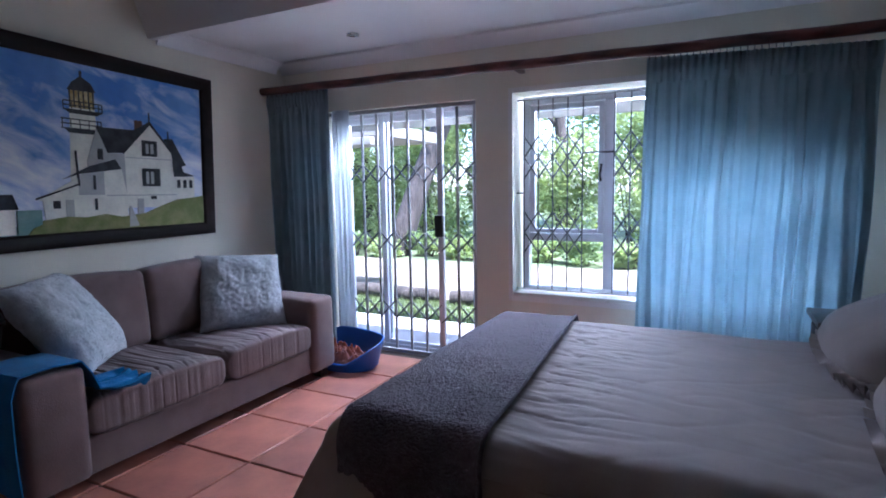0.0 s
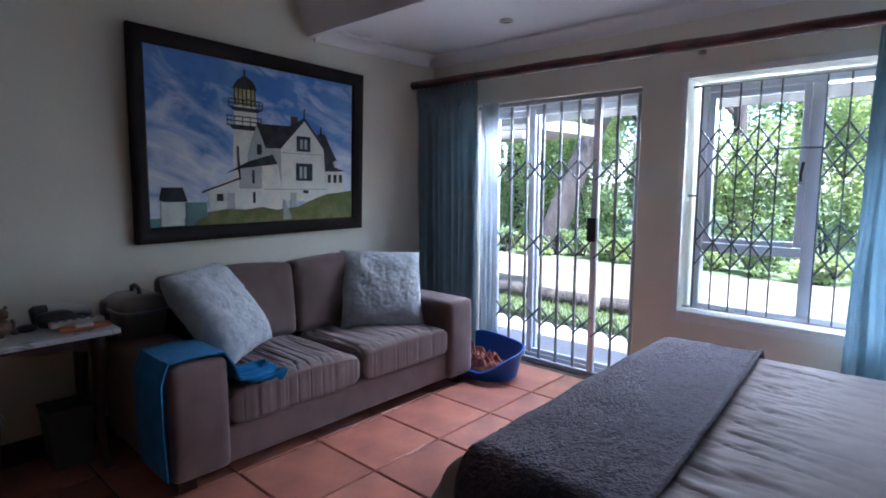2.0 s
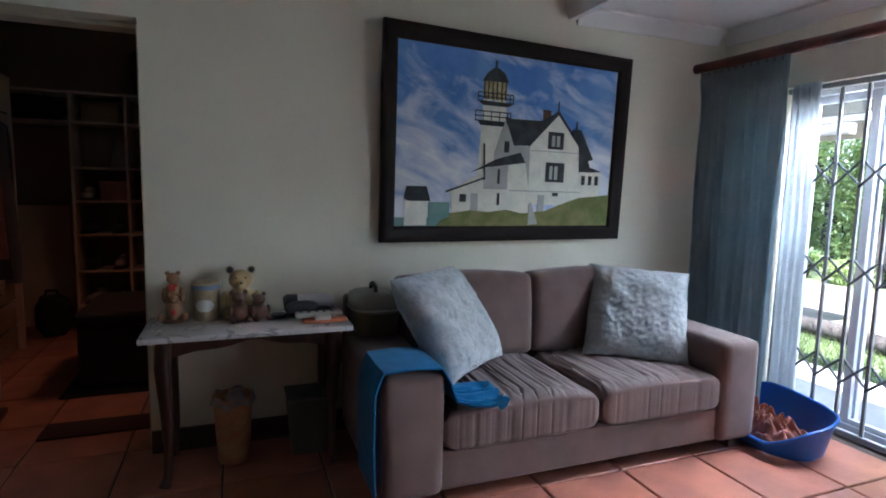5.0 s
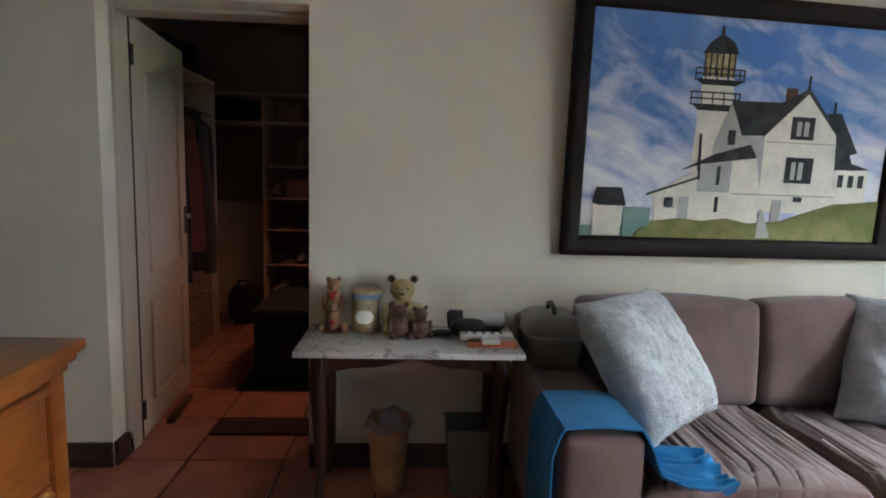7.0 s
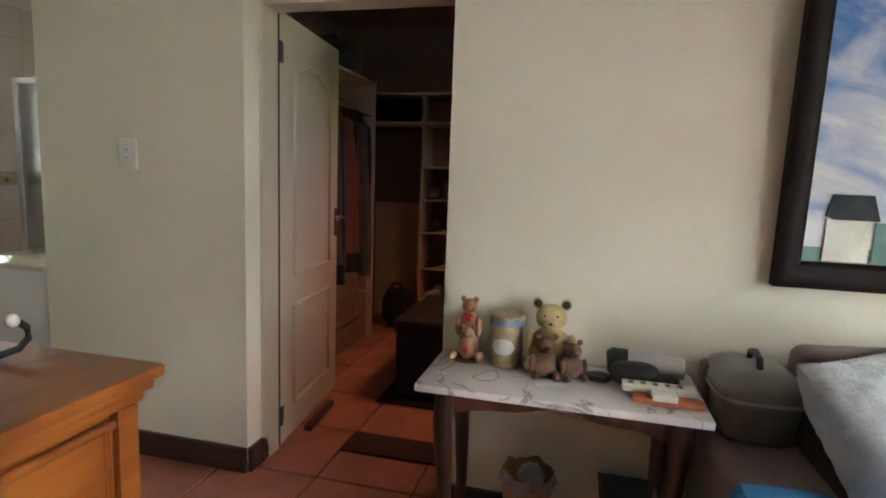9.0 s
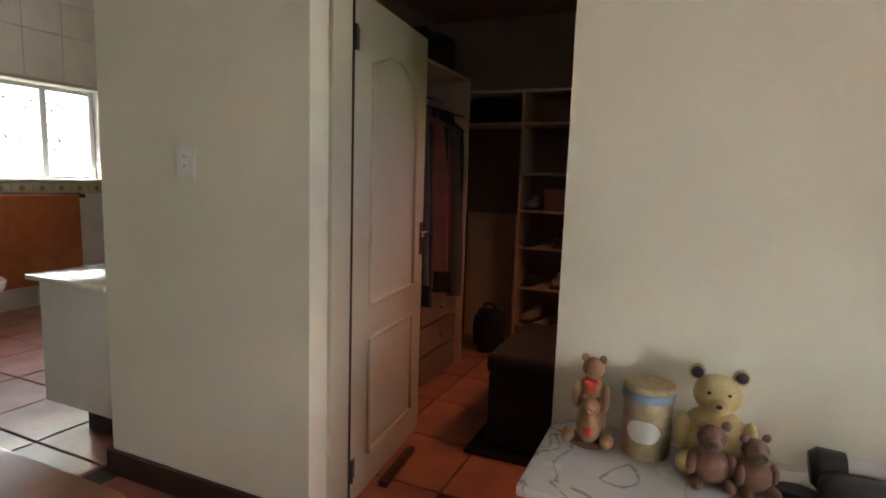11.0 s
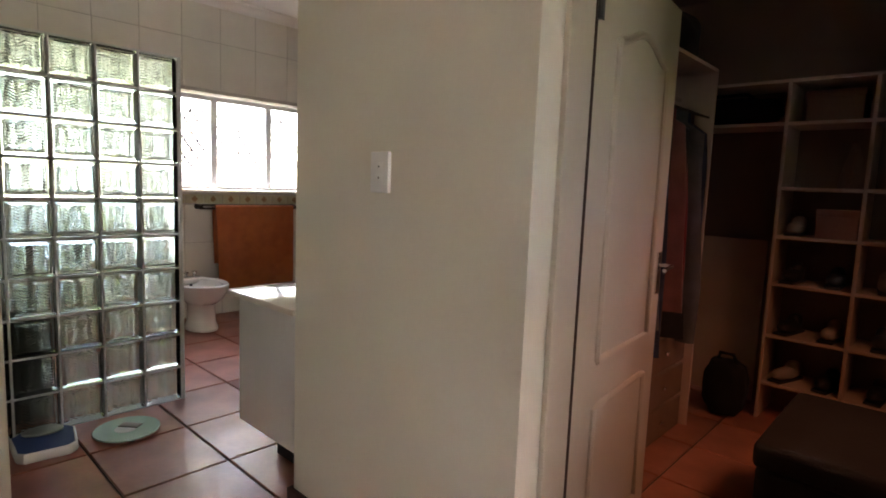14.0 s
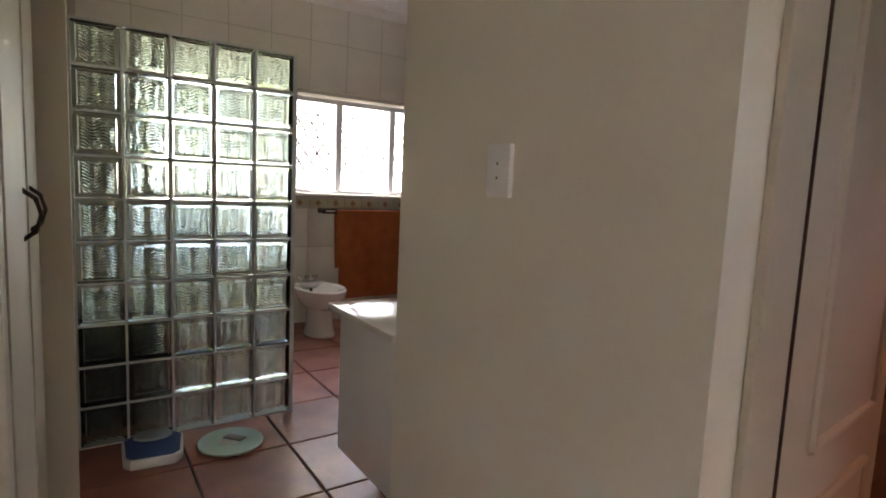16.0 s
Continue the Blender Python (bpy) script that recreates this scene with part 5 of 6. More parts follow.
RUST = cloth("rust_cloth", (0.27, 0.07, 0.032), (0.13, 0.032, 0.018), thread=160, bump=0.6, scale=20, vary=0.2)


def build_dog_bed():
    d = thing("dog_bed", "blue plastic dog basket with low front beside the door", "dog bed", (-2.42, 3.22, 0))
    d.matrix_world = pose(-2.36, 3.215, 0, 0, 0, -14)
    def ring(inner):
        def fn(u, v):
            a = 2 * math.pi * u
            c, s = math.cos(a), math.sin(a)
            low = max(0.0, 0.5 - 0.75 * math.sin(a + 0.2)) ** 1.3
            top = 0.205 - 0.135 * min(1.0, low)
            z = 0.012 + (top - 0.012) * v
            k = 0.86 + 0.14 * v - inner
            return (0.325 * k * math.copysign(abs(c) ** 0.75, c), 0.215 * k * math.copysign(abs(s) ** 0.75, s), z)
        return fn
    part("shell", sheet(64, 10, ring(0.0), 0.008), DOGBLUE, d)
    part("bottom", lathe([(0.86, 0.0), (0.87, 0.012), (0.86, 0.024)], 48, sx=0.325, sy=0.215), DOGBLUE, d)
    rimline = [Vector(ring(0.0)(k / 64, 1.0)) for k in range(65)]
    part("rim", tube(rimline, 0.009, 8), DOGBLUE, d)
    c = thing("rust_blanket", "crumpled rust-brown cloth lying in the dog basket", "cloth", (-2.37, 3.2, 0.03))
    def rag(u, v):
        x, y = (u - 0.5) * 0.40, (v - 0.5) * 0.27
        h = 0.10 * max(0.0, 1 - (2 * u - 1) ** 4) * max(0.0, 1 - (2 * v - 1) ** 4)
        n1 = abs(noise.noise(Vector((u * 5, v * 5, 3)))) + 0.5 * abs(noise.noise(Vector((u * 11, v * 11, 8))))
        return (x + 0.02 * noise.noise(Vector((u * 4, v * 4, 1))), y, h * (0.5 + 1.4 * n1))
    part("cloth", sheet(60, 48, rag, 0.004), RUST, c)


build_dog_bed()


# ---- switch, downlight, bedside ----
def build_switch():
    s = thing("light_switch", "white double light switch on the wall pier", "light switch", (WX, -1.230, 1.352))
    part("plate", box((0.014, 0.084, 0.126), (0.006, 0, 0), 0.004), WHITE, s)
    for z in (-0.017, 0.017):
        r = part("rocker", box((0.006, 0.034, 0.026), (0.011, 0, z), 0.002), WHITE, s)
        part("dot", lathe([(0.0035, 0), (0.0035, 0.001)], 10), PANGREY, r).matrix_local = pose(0.0142, 0, z, 0, 90, 0)
    part("screw_strip", joined(box((0.003, 0.05, 0.003), (0.0105, 0, 0.043)), box((0.003, 0.05, 0.003), (0.0105, 0, -0.043))), LABELWHITE, s)


def build_downlight():
    d = thing("downlight", "small white recessed downlight in the low ceiling", "downlight", (-2.12, 3.12, CEIL_LOW - 0.012))
    part("bezel", lathe([(0.028, 0.004), (0.03, 0.0), (0.042, 0.002), (0.045, 0.012)], 24), CHROME, d)
    part("lens", lathe([(0.0, 0.008), (0.027, 0.008), (0.027, 0.011)], 20), PANGREY, d)


def build_bedside():
    b = thing("bedside_table", "dark wooden bedside table by the bed head", "bedside table", (0, 0, 0))
    part("top", span(0.52, 1.02, 2.88, 3.24, 0.63, 0.66, 0.006), DARKWOOD, b)
    part("body", span(0.55, 0.99, 2.90, 3.22, 0.12, 0.63, 0.004), DARKWOOD, b)
    part("drawer", span(0.537, 0.551, 2.93, 3.19, 0.42, 0.60, 0.004), DARKWOOD, b)
    for x in (0.575, 0.965):
        for y in (2.925, 3.195):
            part("leg", span(x - 0.02, x + 0.02, y - 0.02, y + 0.02, 0, 0.12, 0.003), DARKWOOD, b)


build_switch()
build_downlight()
build_bedside()


# ---- curled iron hook on the chest ----
def build_hook():
    h = thing("iron_hook", "black wrought-iron hook with white ball tip on the chest", "hook", (-2.02, -0.45, 0.90))
    h.scale = (0.8, 0.8, 0.85)
    for k, (dx, dy) in enumerate(((0.0, 0.0), (0.10, -0.02))):
        arm = [(dx + 0.09, dy - 0.02, 0.012), (dx + 0.03, dy - 0.01, 0.012), (dx - 0.02, dy, 0.018), (dx - 0.045, dy + 0.004, 0.04), (dx - 0.04, dy + 0.006, 0.068), (dx - 0.018, dy + 0.006, 0.085)]
        a = part("arm", tube(arm, 0.0095, 10), BLACK, h)
        part("ball", blob((0.034, 0.034, 0.034), (dx - 0.004, dy + 0.006, 0.092), 3), CERAMIC, a, "white ceramic ball")
    part("bar", tube([(0.0, -0.03, 0.008), (0.25, -0.05, 0.008)], 0.008, 8), BLACK, h)


build_hook()


# ---- closet contents ----
CARD = mat("brown_card", (0.22, 0.13, 0.08), 0.8, vary=0.12, bump=0.1)
PINK = mat("dusty_pink_card", (0.32, 0.15, 0.12), 0.75, vary=0.1, bump=0.1)
SHOE_D = mat("dark_leather", (0.025, 0.018, 0.016), 0.45, vary=0.15, bump=0.1)
SHOE_P = mat("pale_canvas", (0.40, 0.32, 0.27), 0.8, vary=0.1, bump=0.2)
BAGBLACK = cloth("black_nylon", (0.010, 0.009, 0.009), thread=150, sheen=0.0)
WEAR = [cloth("wear_%s" % n, c, thread=160, scale=9, sheen=0.05) for n, c in (("black", (0.015, 0.013, 0.015)), ("wine", (0.17, 0.02, 0.02)), ("grey", (0.09, 0.08, 0.08)), ("navy", (0.02, 0.025, 0.05)), ("brown", (0.10, 0.04, 0.03)), ("rose", (0.20, 0.07, 0.06)))]


def shoe(at, turn, material, label):
    s = thing("shoe", label, "shoe", at, turn, group="shoes on the closet shelves")
    part("upper", joined(blob((0.25, 0.085, 0.07), (0, 0, 0.045), 3, 0.03, square=0.85), blob((0.10, 0.075, 0.10), (-0.07, 0, 0.065), 3, square=0.85)), material, s)
    part("sole", box((0.25, 0.08, 0.016), (0, 0, 0.008), 0.007), SHOE_D if material is not SHOE_D else BLACK, s)


def carton(name, label, at, size, material):
    c = thing(name, label, "box", at)
    part("body", box(size, (0, 0, size[2] / 2), 0.003), material, c)
    part("lid", box((size[0] + 0.008, size[1] + 0.008, size[2] * 0.22), (0, 0, size[2] * 0.9), 0.003), material, c)


def bag(name, label, at, size, seed):
    b = thing(name, label, "bag", at)
    part("body", blob(size, (0, 0, size[2] / 2), 4, 0.14, 2.2, 0.7, seed), BAGBLACK, b)
    part("strap", tube([(0.0, -size[1] * 0.25, size[2] * 0.9), (0.03, -size[1] * 0.15, size[2] * 1.12), (0.03, size[1] * 0.15, size[2] * 1.12), (0.0, size[1] * 0.25, size[2] * 0.9)], 0.011, 8), BAGBLACK, b)


for zi, z in enumerate((1.109, 0.829, 0.519, 0.229)):
    for k in range(4):
        y = -0.60 + 0.21 * k if k < 2 else -0.60 + 0.21 * k + 0.02
        if zi == 0 and k in (1, 2):
            continue
        shoe((-5.84, y + 0.01 * zi, z), 6 * (k - zi), SHOE_P if (zi + k) % 3 == 0 else SHOE_D, "pale canvas shoe on a closet shelf" if (zi + k) % 3 == 0 else "dark leather shoe on a closet shelf")
carton("shoe_box", "dusty pink box on a closet shelf", (-5.84, -0.39, 1.109), (0.26, 0.19, 0.16), PINK)
carton("shoe_box", "brown card box on a closet shelf", (-5.84, -0.05, 1.109), (0.26, 0.24, 0.13), CARD)
carton("shoe_box", "brown card box on the upper closet shelf", (-5.84, -0.46, 1.759), (0.26, 0.26, 0.16), CARD)
carton("shoe_box", "flat brown box on the upper closet shelf", (-5.84, -0.06, 1.759), (0.26, 0.28, 0.08), CARD)
carton("shoe_box", "brown card box holding folded things", (-5.84, -0.06, 1.389), (0.26, 0.28, 0.11), CARD)
folded = thing("paper_cone", "pale folded paper bag on a closet shelf", "paper bag", (-5.84, -0.36, 1.389))
part("sides", lathe([(0.07, 0), (0.05, 0.12), (0.015, 0.25)], 4, sx=0.8), SHOE_P, folded)
bag("travel_bag", "black travel bag on top of the wardrobe", (-4.95, -1.20, 2.0), (0.56, 0.48, 0.24), 2)
bag("travel_bag", "black bag pushed into the upper shelf", (-5.86, -1.02, 1.759), (0.3, 0.58, 0.17), 5)
bag("travel_bag", "black upright bag on top of the shelf unit", (-5.86, -0.08, 1.999), (0.28, 0.34, 0.40), 7)
bag("rucksack", "dark rucksack leaning beside the shelves", (-5.62, -0.84, 0.0), (0.24, 0.24, 0.34), 9)


def garment(x, z1, length, width, material, seed, label):
    g = thing("hanging_garment", label, "garment", (x, -1.12, 0))
    def fn(u, v):
        a = 2 * math.pi * u
        w = width * (0.5 if v > 0.93 else 0.82 + 0.18 * (1 - v)) * (1 + 0.12 * noise.noise(Vector((u * 6, v * 2, seed))))
        d = 0.032 * (1 + 0.6 * math.sin(a * 5 + seed) * (1 - v))
        return (d * math.cos(a), w / 2 * math.sin(a), z1 - length + length * v)
    part("cloth", sheet(36, 18, fn, 0.002), material, g)
    part("hanger", tube([(0, -0.19, z1 - 0.03), (0, 0, z1 + 0.03), (0, 0.19, z1 - 0.03)], 0.006, 6), DARKWOOD, g)
    part("hanger_hook", tube([(0, 0, z1 + 0.03), (0, 0, z1 + 0.075), (0, 0.012, z1 + 0.085)], 0.003, 6), CHROME, g)


for k in range(11):
    col = WEAR[(k * 5 + 4) % 6]
    garment(-5.17 + 0.08 * k, 1.765, 1.02 + 0.25 * ((k * 7) % 5) / 5, 0.44 + 0.05 * (k % 3), col, k, "%s garment on a hanger in the wardrobe" % ("dark", "wine-red", "grey", "navy", "brown", "rose")[(k * 5 + 4) % 6])
for k in range(3):
    dr = thing("closet_drawer", "brown wooden drawer unit below the hanging clothes", "drawer unit", (-4.9, -1.22, 0.02 + 0.19 * k), group="drawers in the wardrobe")
    part("front", box((0.55, 0.018, 0.17), (0, 0.26, 0.09), 0.003), CARD, dr)
    part("box", box((0.53, 0.48, 0.15), (0, 0.01, 0.085), 0.002), CARD, dr)
    part("knob", blob((0.025, 0.02, 0.025), (0, 0.277, 0.09), 2), CHROME, dr)

MATRED = cloth("dark_red_brown_mat", (0.05, 0.014, 0.010), thread=90, bump=0.8, sheen=0.0)
board = thing("leaning_board", "pale board leaning against the closet wall", "board", (0, 0, 0))
part("panel", box((0.018, 0.42, 1.05), (-5.98, -0.98, 0.53), 0.003), SHELFW, board)
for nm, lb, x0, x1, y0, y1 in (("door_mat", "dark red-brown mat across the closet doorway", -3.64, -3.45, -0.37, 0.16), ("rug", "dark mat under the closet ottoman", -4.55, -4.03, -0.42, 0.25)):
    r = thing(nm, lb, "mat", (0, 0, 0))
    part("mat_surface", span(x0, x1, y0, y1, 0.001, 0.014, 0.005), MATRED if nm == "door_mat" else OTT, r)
wedge = thing("door_stop", "dark wooden strip along the closet floor by the door", "door stop", (0, 0, 0))
part("strip", box((0.34, 0.04, 0.03), (-3.75, -0.628, 0.015), 0.006, turn=6), DARKWOOD, wedge)


# ---- bathroom ----
TOWEL = cloth("orange_towel", (0.42, 0.11, 0.02), (0.33, 0.08, 0.015), thread=200, bump=0.8, scale=12)
BRONZE = mat("dark_bronze", (0.06, 0.045, 0.035), 0.4, metal=0.7, vary=0.1, bump=0.05)
BORDER = mat("border_tile", (0.48, 0.44, 0.30), 0.3, vary=0.1, scale=20, bump=0.05)
MOTIF = mat("border_motif", (0.30, 0.17, 0.07), 0.35, vary=0.15, bump=0.05)
SCALEBLUE = mat("blue_rubber_mat", (0.03, 0.07, 0.22), 0.6, vary=0.06, grain=200, bump=0.3)
SCALEGLASS = mat("green_glass_plate", (0.42, 0.60, 0.52), 0.08, vary=0.03, bump=0.0, coat=0.6)


def build_bath_window():
    w = thing("window_2", "white framed bathroom window with steel lattice", "window", (0, 0, 0), kind="structure")
    y = BY - 0.15
    x0, x1, z0, z1 = BWIN[0] + 0.01, BWIN[1] - 0.01, 1.20, 2.08
    part("window_frame", opening_frame(x0, x1, z0, z1, y, 0.045, 0.05), ALU, w)
    for x in (-4.99, -4.42, -3.85, -3.28):
        part("mullion", span(x - 0.03, x + 0.03, y + 0.002, y + 0.048, z0 + 0.036, z1 - 0.045, 0.003), ALU, w)
    g = part("pane", span(x0 + 0.04, x1 - 0.04, y + 0.02, y + 0.024, z0 + 0.03, z1 - 0.04), PANE, w)
    g.visible_shadow = False
    part("sill", span(x0, x1, BY - 0.10, BY + 0.015, 1.175, 1.198, 0.004), WHITE, w)
    b = thing("burglar_bars", "thin steel lattice inside the bathroom window", "burglar bars", (0, 0, 0))
    yy = BY - 0.185
    n = 22
    st = (x1 - x0 - 0.12) / n
    for zc in (1.86, 1.66, 1.50):
        for k in range(n):
            a = x0 + 0.06 + k * st
            for s in (1, -1):
                part("lattice_bar", tube([(a, yy - 0.004 * s, zc - s * 0.085), (a + st, yy - 0.004 * s, zc + s * 0.085)], 0.009, 5), IRON_D, b)
    for k in range(0, n + 1, 2):
        a = x0 + 0.06 + k * st
        part("bar", tube([(a, yy, z0 + 0.002), (a, yy, z1)], 0.004, 6), IRON_D, b)


def build_towel():
    r = thing("towel_rail", "dark bronze towel rail under the bathroom window", "towel rail", (0, 0, 0))
    part("bar", tube([(-4.20, BY + 0.09, 1.03), (-5.20, BY + 0.09, 1.03)], 0.009, 10), BRONZE, r)
    part("bar", tube([(-4.20, BY + 0.05, 1.06), (-5.20, BY + 0.05, 1.06)], 0.009, 10), BRONZE, r)
    for x in (-4.20, -5.20):
        part("end", tube([(x, BY, 1.045), (x, BY + 0.06, 1.045), (x, BY + 0.105, 1.04)], [0.026, 0.018, 0.02], 12), BRONZE, r)
    t = thing("towel", "orange bath towel hanging over the rail", "towel", (0, 0, 0))
    def fn(u, v):
        x = -4.335 - 0.82 * u - 0.03 * (1 - v) * (1 - u)
        z = 0.22 + 0.825 * v
        return (x, BY + 0.108 + 0.008 * math.sin(u * 13 + 2 * v) * (1 - v) + 0.004 * noise.noise(Vector((u * 5, v * 5, 1))), z)
    def back(u, v):
        p = fn(u, 0.35 + 0.65 * v)
        return (p[0] + 0.02, BY + 0.07, p[2])
    part("front_fall", sheet(40, 24, fn, 0.006), TOWEL, t)
    part("back_fall", sheet(20, 10, back, 0.006), TOWEL, t)
    part("fold", tube([(-4.335, BY + 0.09, 1.043), (-5.155, BY + 0.09, 1.043)], 0.019, 10), TOWEL, t)


def build_bidet():
    b = thing("bidet", "white ceramic bidet on a pedestal", "bidet", (-4.05, -4.64, 0), 96)
    b.scale = (1.08, 1.12, 1.05)
    part("pedestal", lathe([(0.12, 0), (0.125, 0.02), (0.105, 0.08), (0.10, 0.2), (0.13, 0.29)], 28, sx=1.35, sy=0.9), CERAMIC, b)
    part("bowl", lathe([(0.10, 0.22), (0.15, 0.27), (0.185, 0.34), (0.19, 0.385), (0.18, 0.395), (0.15, 0.385), (0.12, 0.33), (0.05, 0.28), (0.0, 0.275)], 36, sx=1.45, sy=0.95), CERAMIC, b)
    part("deck", box((0.13, 0.30, 0.05), (-0.235, 0, 0.37), 0.02, 3), CERAMIC, b)
    for y in (-0.07, 0.0, 0.07):
        part("tap", lathe([(0.012, 0), (0.012, 0.03), (0.022, 0.036), (0.022, 0.05), (0.01, 0.058)], 14, at=(-0.235, y, 0.395)), CHROME, b)
    part("overflow", lathe([(0.014, 0), (0.014, 0.004)], 14), BLACK, b).matrix_local = pose(-0.155, 0, 0.34, 0, 60, 0)


def build_scales():
    s = thing("bathroom_scale", "white bathroom scale with blue mat and dial", "scale", (-2.59, -2.965, 0), 84)
    bm = bmesh.new()
    outline = [(-0.14, -0.10), (-0.10, -0.135), (0.10, -0.12), (0.13, -0.09), (0.13, 0.09), (0.10, 0.12), (-0.10, 0.135), (-0.14, 0.10)]
    rings = [[bm.verts.new((a * k, b * k, z)) for a, b in outline] for z, k in ((0.0, 0.96), (0.012, 1.0), (0.035, 1.0), (0.045, 0.96))]
    for a, b in zip(rings, rings[1:]):
        for k in range(8):
            bm.faces.new((a[k], a[(k + 1) % 8], b[(k + 1) % 8], b[k]))
    bm.faces.new(rings[0][::-1])
    bm.faces.new(rings[-1])
    bmesh.ops.recalc_face_normals(bm, faces=bm.faces[:])
    part("body", bm, CERAMIC, s)
    bm = bmesh.new()
    top = [bm.verts.new((a * 0.9, b * 0.9, 0.049)) for a, b in outline]
    low = [bm.verts.new((a * 0.9, b * 0.9, 0.0455)) for a, b in outline]
    bm.faces.new(top)
    for k in range(8):
        bm.faces.new((low[k], low[(k + 1) % 8], top[(k + 1) % 8], top[k]))
    part("mat", bm, SCALEBLUE, s, "blue ribbed mat")
    part("dial", lathe([(0.075, 0.045), (0.078, 0.055), (0.072, 0.06), (0.0, 0.061)], 28, at=(-0.10, 0, 0), sx=0.75, sy=1.1), PANRIM, s, "round dial window")
    g = thing("bathroom_scale", "round pale green glass bathroom scale", "scale", (-2.92, -2.89, 0), 40)
    part("plate", lathe([(0.148, 0.018), (0.152, 0.021), (0.152, 0.026), (0.149, 0.029), (0.0, 0.029)], 48), SCALEGLASS, g)
    part("display", box((0.05, 0.10, 0.006), (-0.03, 0.0, 0.031), 0.002), PANGREY, g)
    part("badge", lathe([(0.05, 0.0292), (0.05, 0.0298)], 24, at=(0.01, 0, 0)), SILVER, g)
    for a in range(4):
        part("foot", lathe([(0.02, 0), (0.02, 0.018)], 14, at=(0.10 * math.cos(a * 1.571 + 0.78), 0.10 * math.sin(a * 1.571 + 0.78), 0)), BLACK, g)


def build_basket():
    b = thing("laundry_basket", "dark woven laundry basket behind the glass blocks", "basket", (-2.50, -3.52, 0))
    part("body", box((0.40, 0.34, 0.58), (0, 0, 0.29), 0.03), SHOE_D, b)
    part("lid", box((0.42, 0.36, 0.03), (0, 0, 0.595), 0.01), SHOE_D, b)


def build_shower():
    s = thing("shower_screen", "white aluminium framed glass shower screen", "shower screen", (0, 0, 0))
    x = -5.72
    part("frame", joined(span(x - 0.03, x + 0.03, BY + 0.001, BY + 0.06, 0, 2.15, 0.004), span(x - 0.03, x + 0.03, -3.9, -3.84, 0, 2.15, 0.004), span(x - 0.03, x + 0.03, BY + 0.06, -3.9, 2.10, 2.15, 0.004), span(x - 0.03, x + 0.03, BY + 0.06, -3.9, 0, 0.05, 0.004)), ALU, s)
    g = part("pane", span(x - 0.003, x + 0.003, BY + 0.06, -3.9, 0.05, 2.10), SHOWERGLASS, s, "grey obscured glass")


SHOWERGLASS = glass("shower_glass", (0.75, 0.80, 0.82), 0.25)


def build_soap():
    s = thing("soap_bottle", "dark soap bottle with pale pump on the vanity", "bottle", (-3.62, -1.90, 0.825))
    part("body", lathe([(0.032, 0), (0.034, 0.01), (0.034, 0.10), (0.014, 0.13)], 18), SHOE_D, s)
    part("pump", joined(lathe([(0.012, 0.13), (0.012, 0.165), (0.02, 0.17), (0.02, 0.185)], 12), tube([(0, 0, 0.178), (0.05, 0, 0.176)], 0.006, 8)), LABELWHITE, s)


CREAM = mat("cream_cupboard_paint", (0.70, 0.64, 0.50), 0.45, vary=0.04, scale=2, grain=60, bump=0.06)


def build_cupboard():
    c = thing("built_in_cupboard", "tall cream double-door cupboard with bronze handles", "cupboard", (0, 0, 0))
    part("carcass", span(-2.19, -1.60, -2.288, -1.20, 0, 2.45, 0.003), CREAM, c)
    for y0, y1, hy in ((-2.27, -1.755, -1.86), (-1.745, -1.23, -1.64)):
        d = part("door", span(-2.215, -2.192, y0, y1, 0.08, 2.40, 0.003), CREAM, c)
        part("panel", span(-2.219, -2.2145, y0 + 0.06, y1 - 0.06, 0.16, 2.32, 0.002), CREAM, d)
        part("handle", tube([(-2.214, hy, 1.155), (-2.24, hy, 1.175), (-2.25, hy, 1.21), (-2.24, hy, 1.245), (-2.214, hy, 1.265)], 0.005, 8), BRONZE, d)


build_bath_window()
build_towel()
build_bidet()
build_scales()
build_basket()
build_shower()
build_soap()
build_cupboard()


# ---- garden ----
def leaves(count, radius, centre, size, material_seed, flat=1.0, hollow=0.35):
    """Leaf blades scattered in an uneven crown."""
    rnd = random.Random(material_seed)
    verts, faces = [], []
    clumps = []
    for k in range(max(6, int(14 * flat))):
        a, b = rnd.uniform(0, 6.283), rnd.uniform(-0.7, 1.0)
        r = rnd.uniform(hollow, 1.0)
        clumps.append((Vector((math.cos(a) * r * radius[0] * 0.72, math.sin(a) * r * radius[1] * 0.72, b * radius[2] * 0.75)), rnd.uniform(0.25, 0.5)))
    for i in range(count):
        c, cr = clumps[rnd.randrange(len(clumps))]
        d = Vector((rnd.gauss(0, 1), rnd.gauss(0, 1), rnd.gauss(0, 1))).normalized() * rnd.uniform(0.5, 1.0) * cr
        p = Vector(centre) + c + Vector((d.x * radius[0], d.y * radius[1], d.z * radius[2]))
        s = size * rnd.uniform(0.6, 1.3)
        a = Vector((rnd.gauss(0, 1), rnd.gauss(0, 1), rnd.gauss(0, 0.6))).normalized() * s
        b = a.cross(Vector((rnd.gauss(0, 1), rnd.gauss(0, 1), rnd.gauss(0, 1)))).normalized() * s * 0.45
        k = len(verts)
        verts += [p - a, p + b - a * 0.1, p + a, p - b - a * 0.1]
        faces.append((k, k + 1, k + 2, k + 3))
    me = bpy.data.meshes.new("crown")
    me.from_pydata([tuple(v) for v in verts], [], faces)
    return me


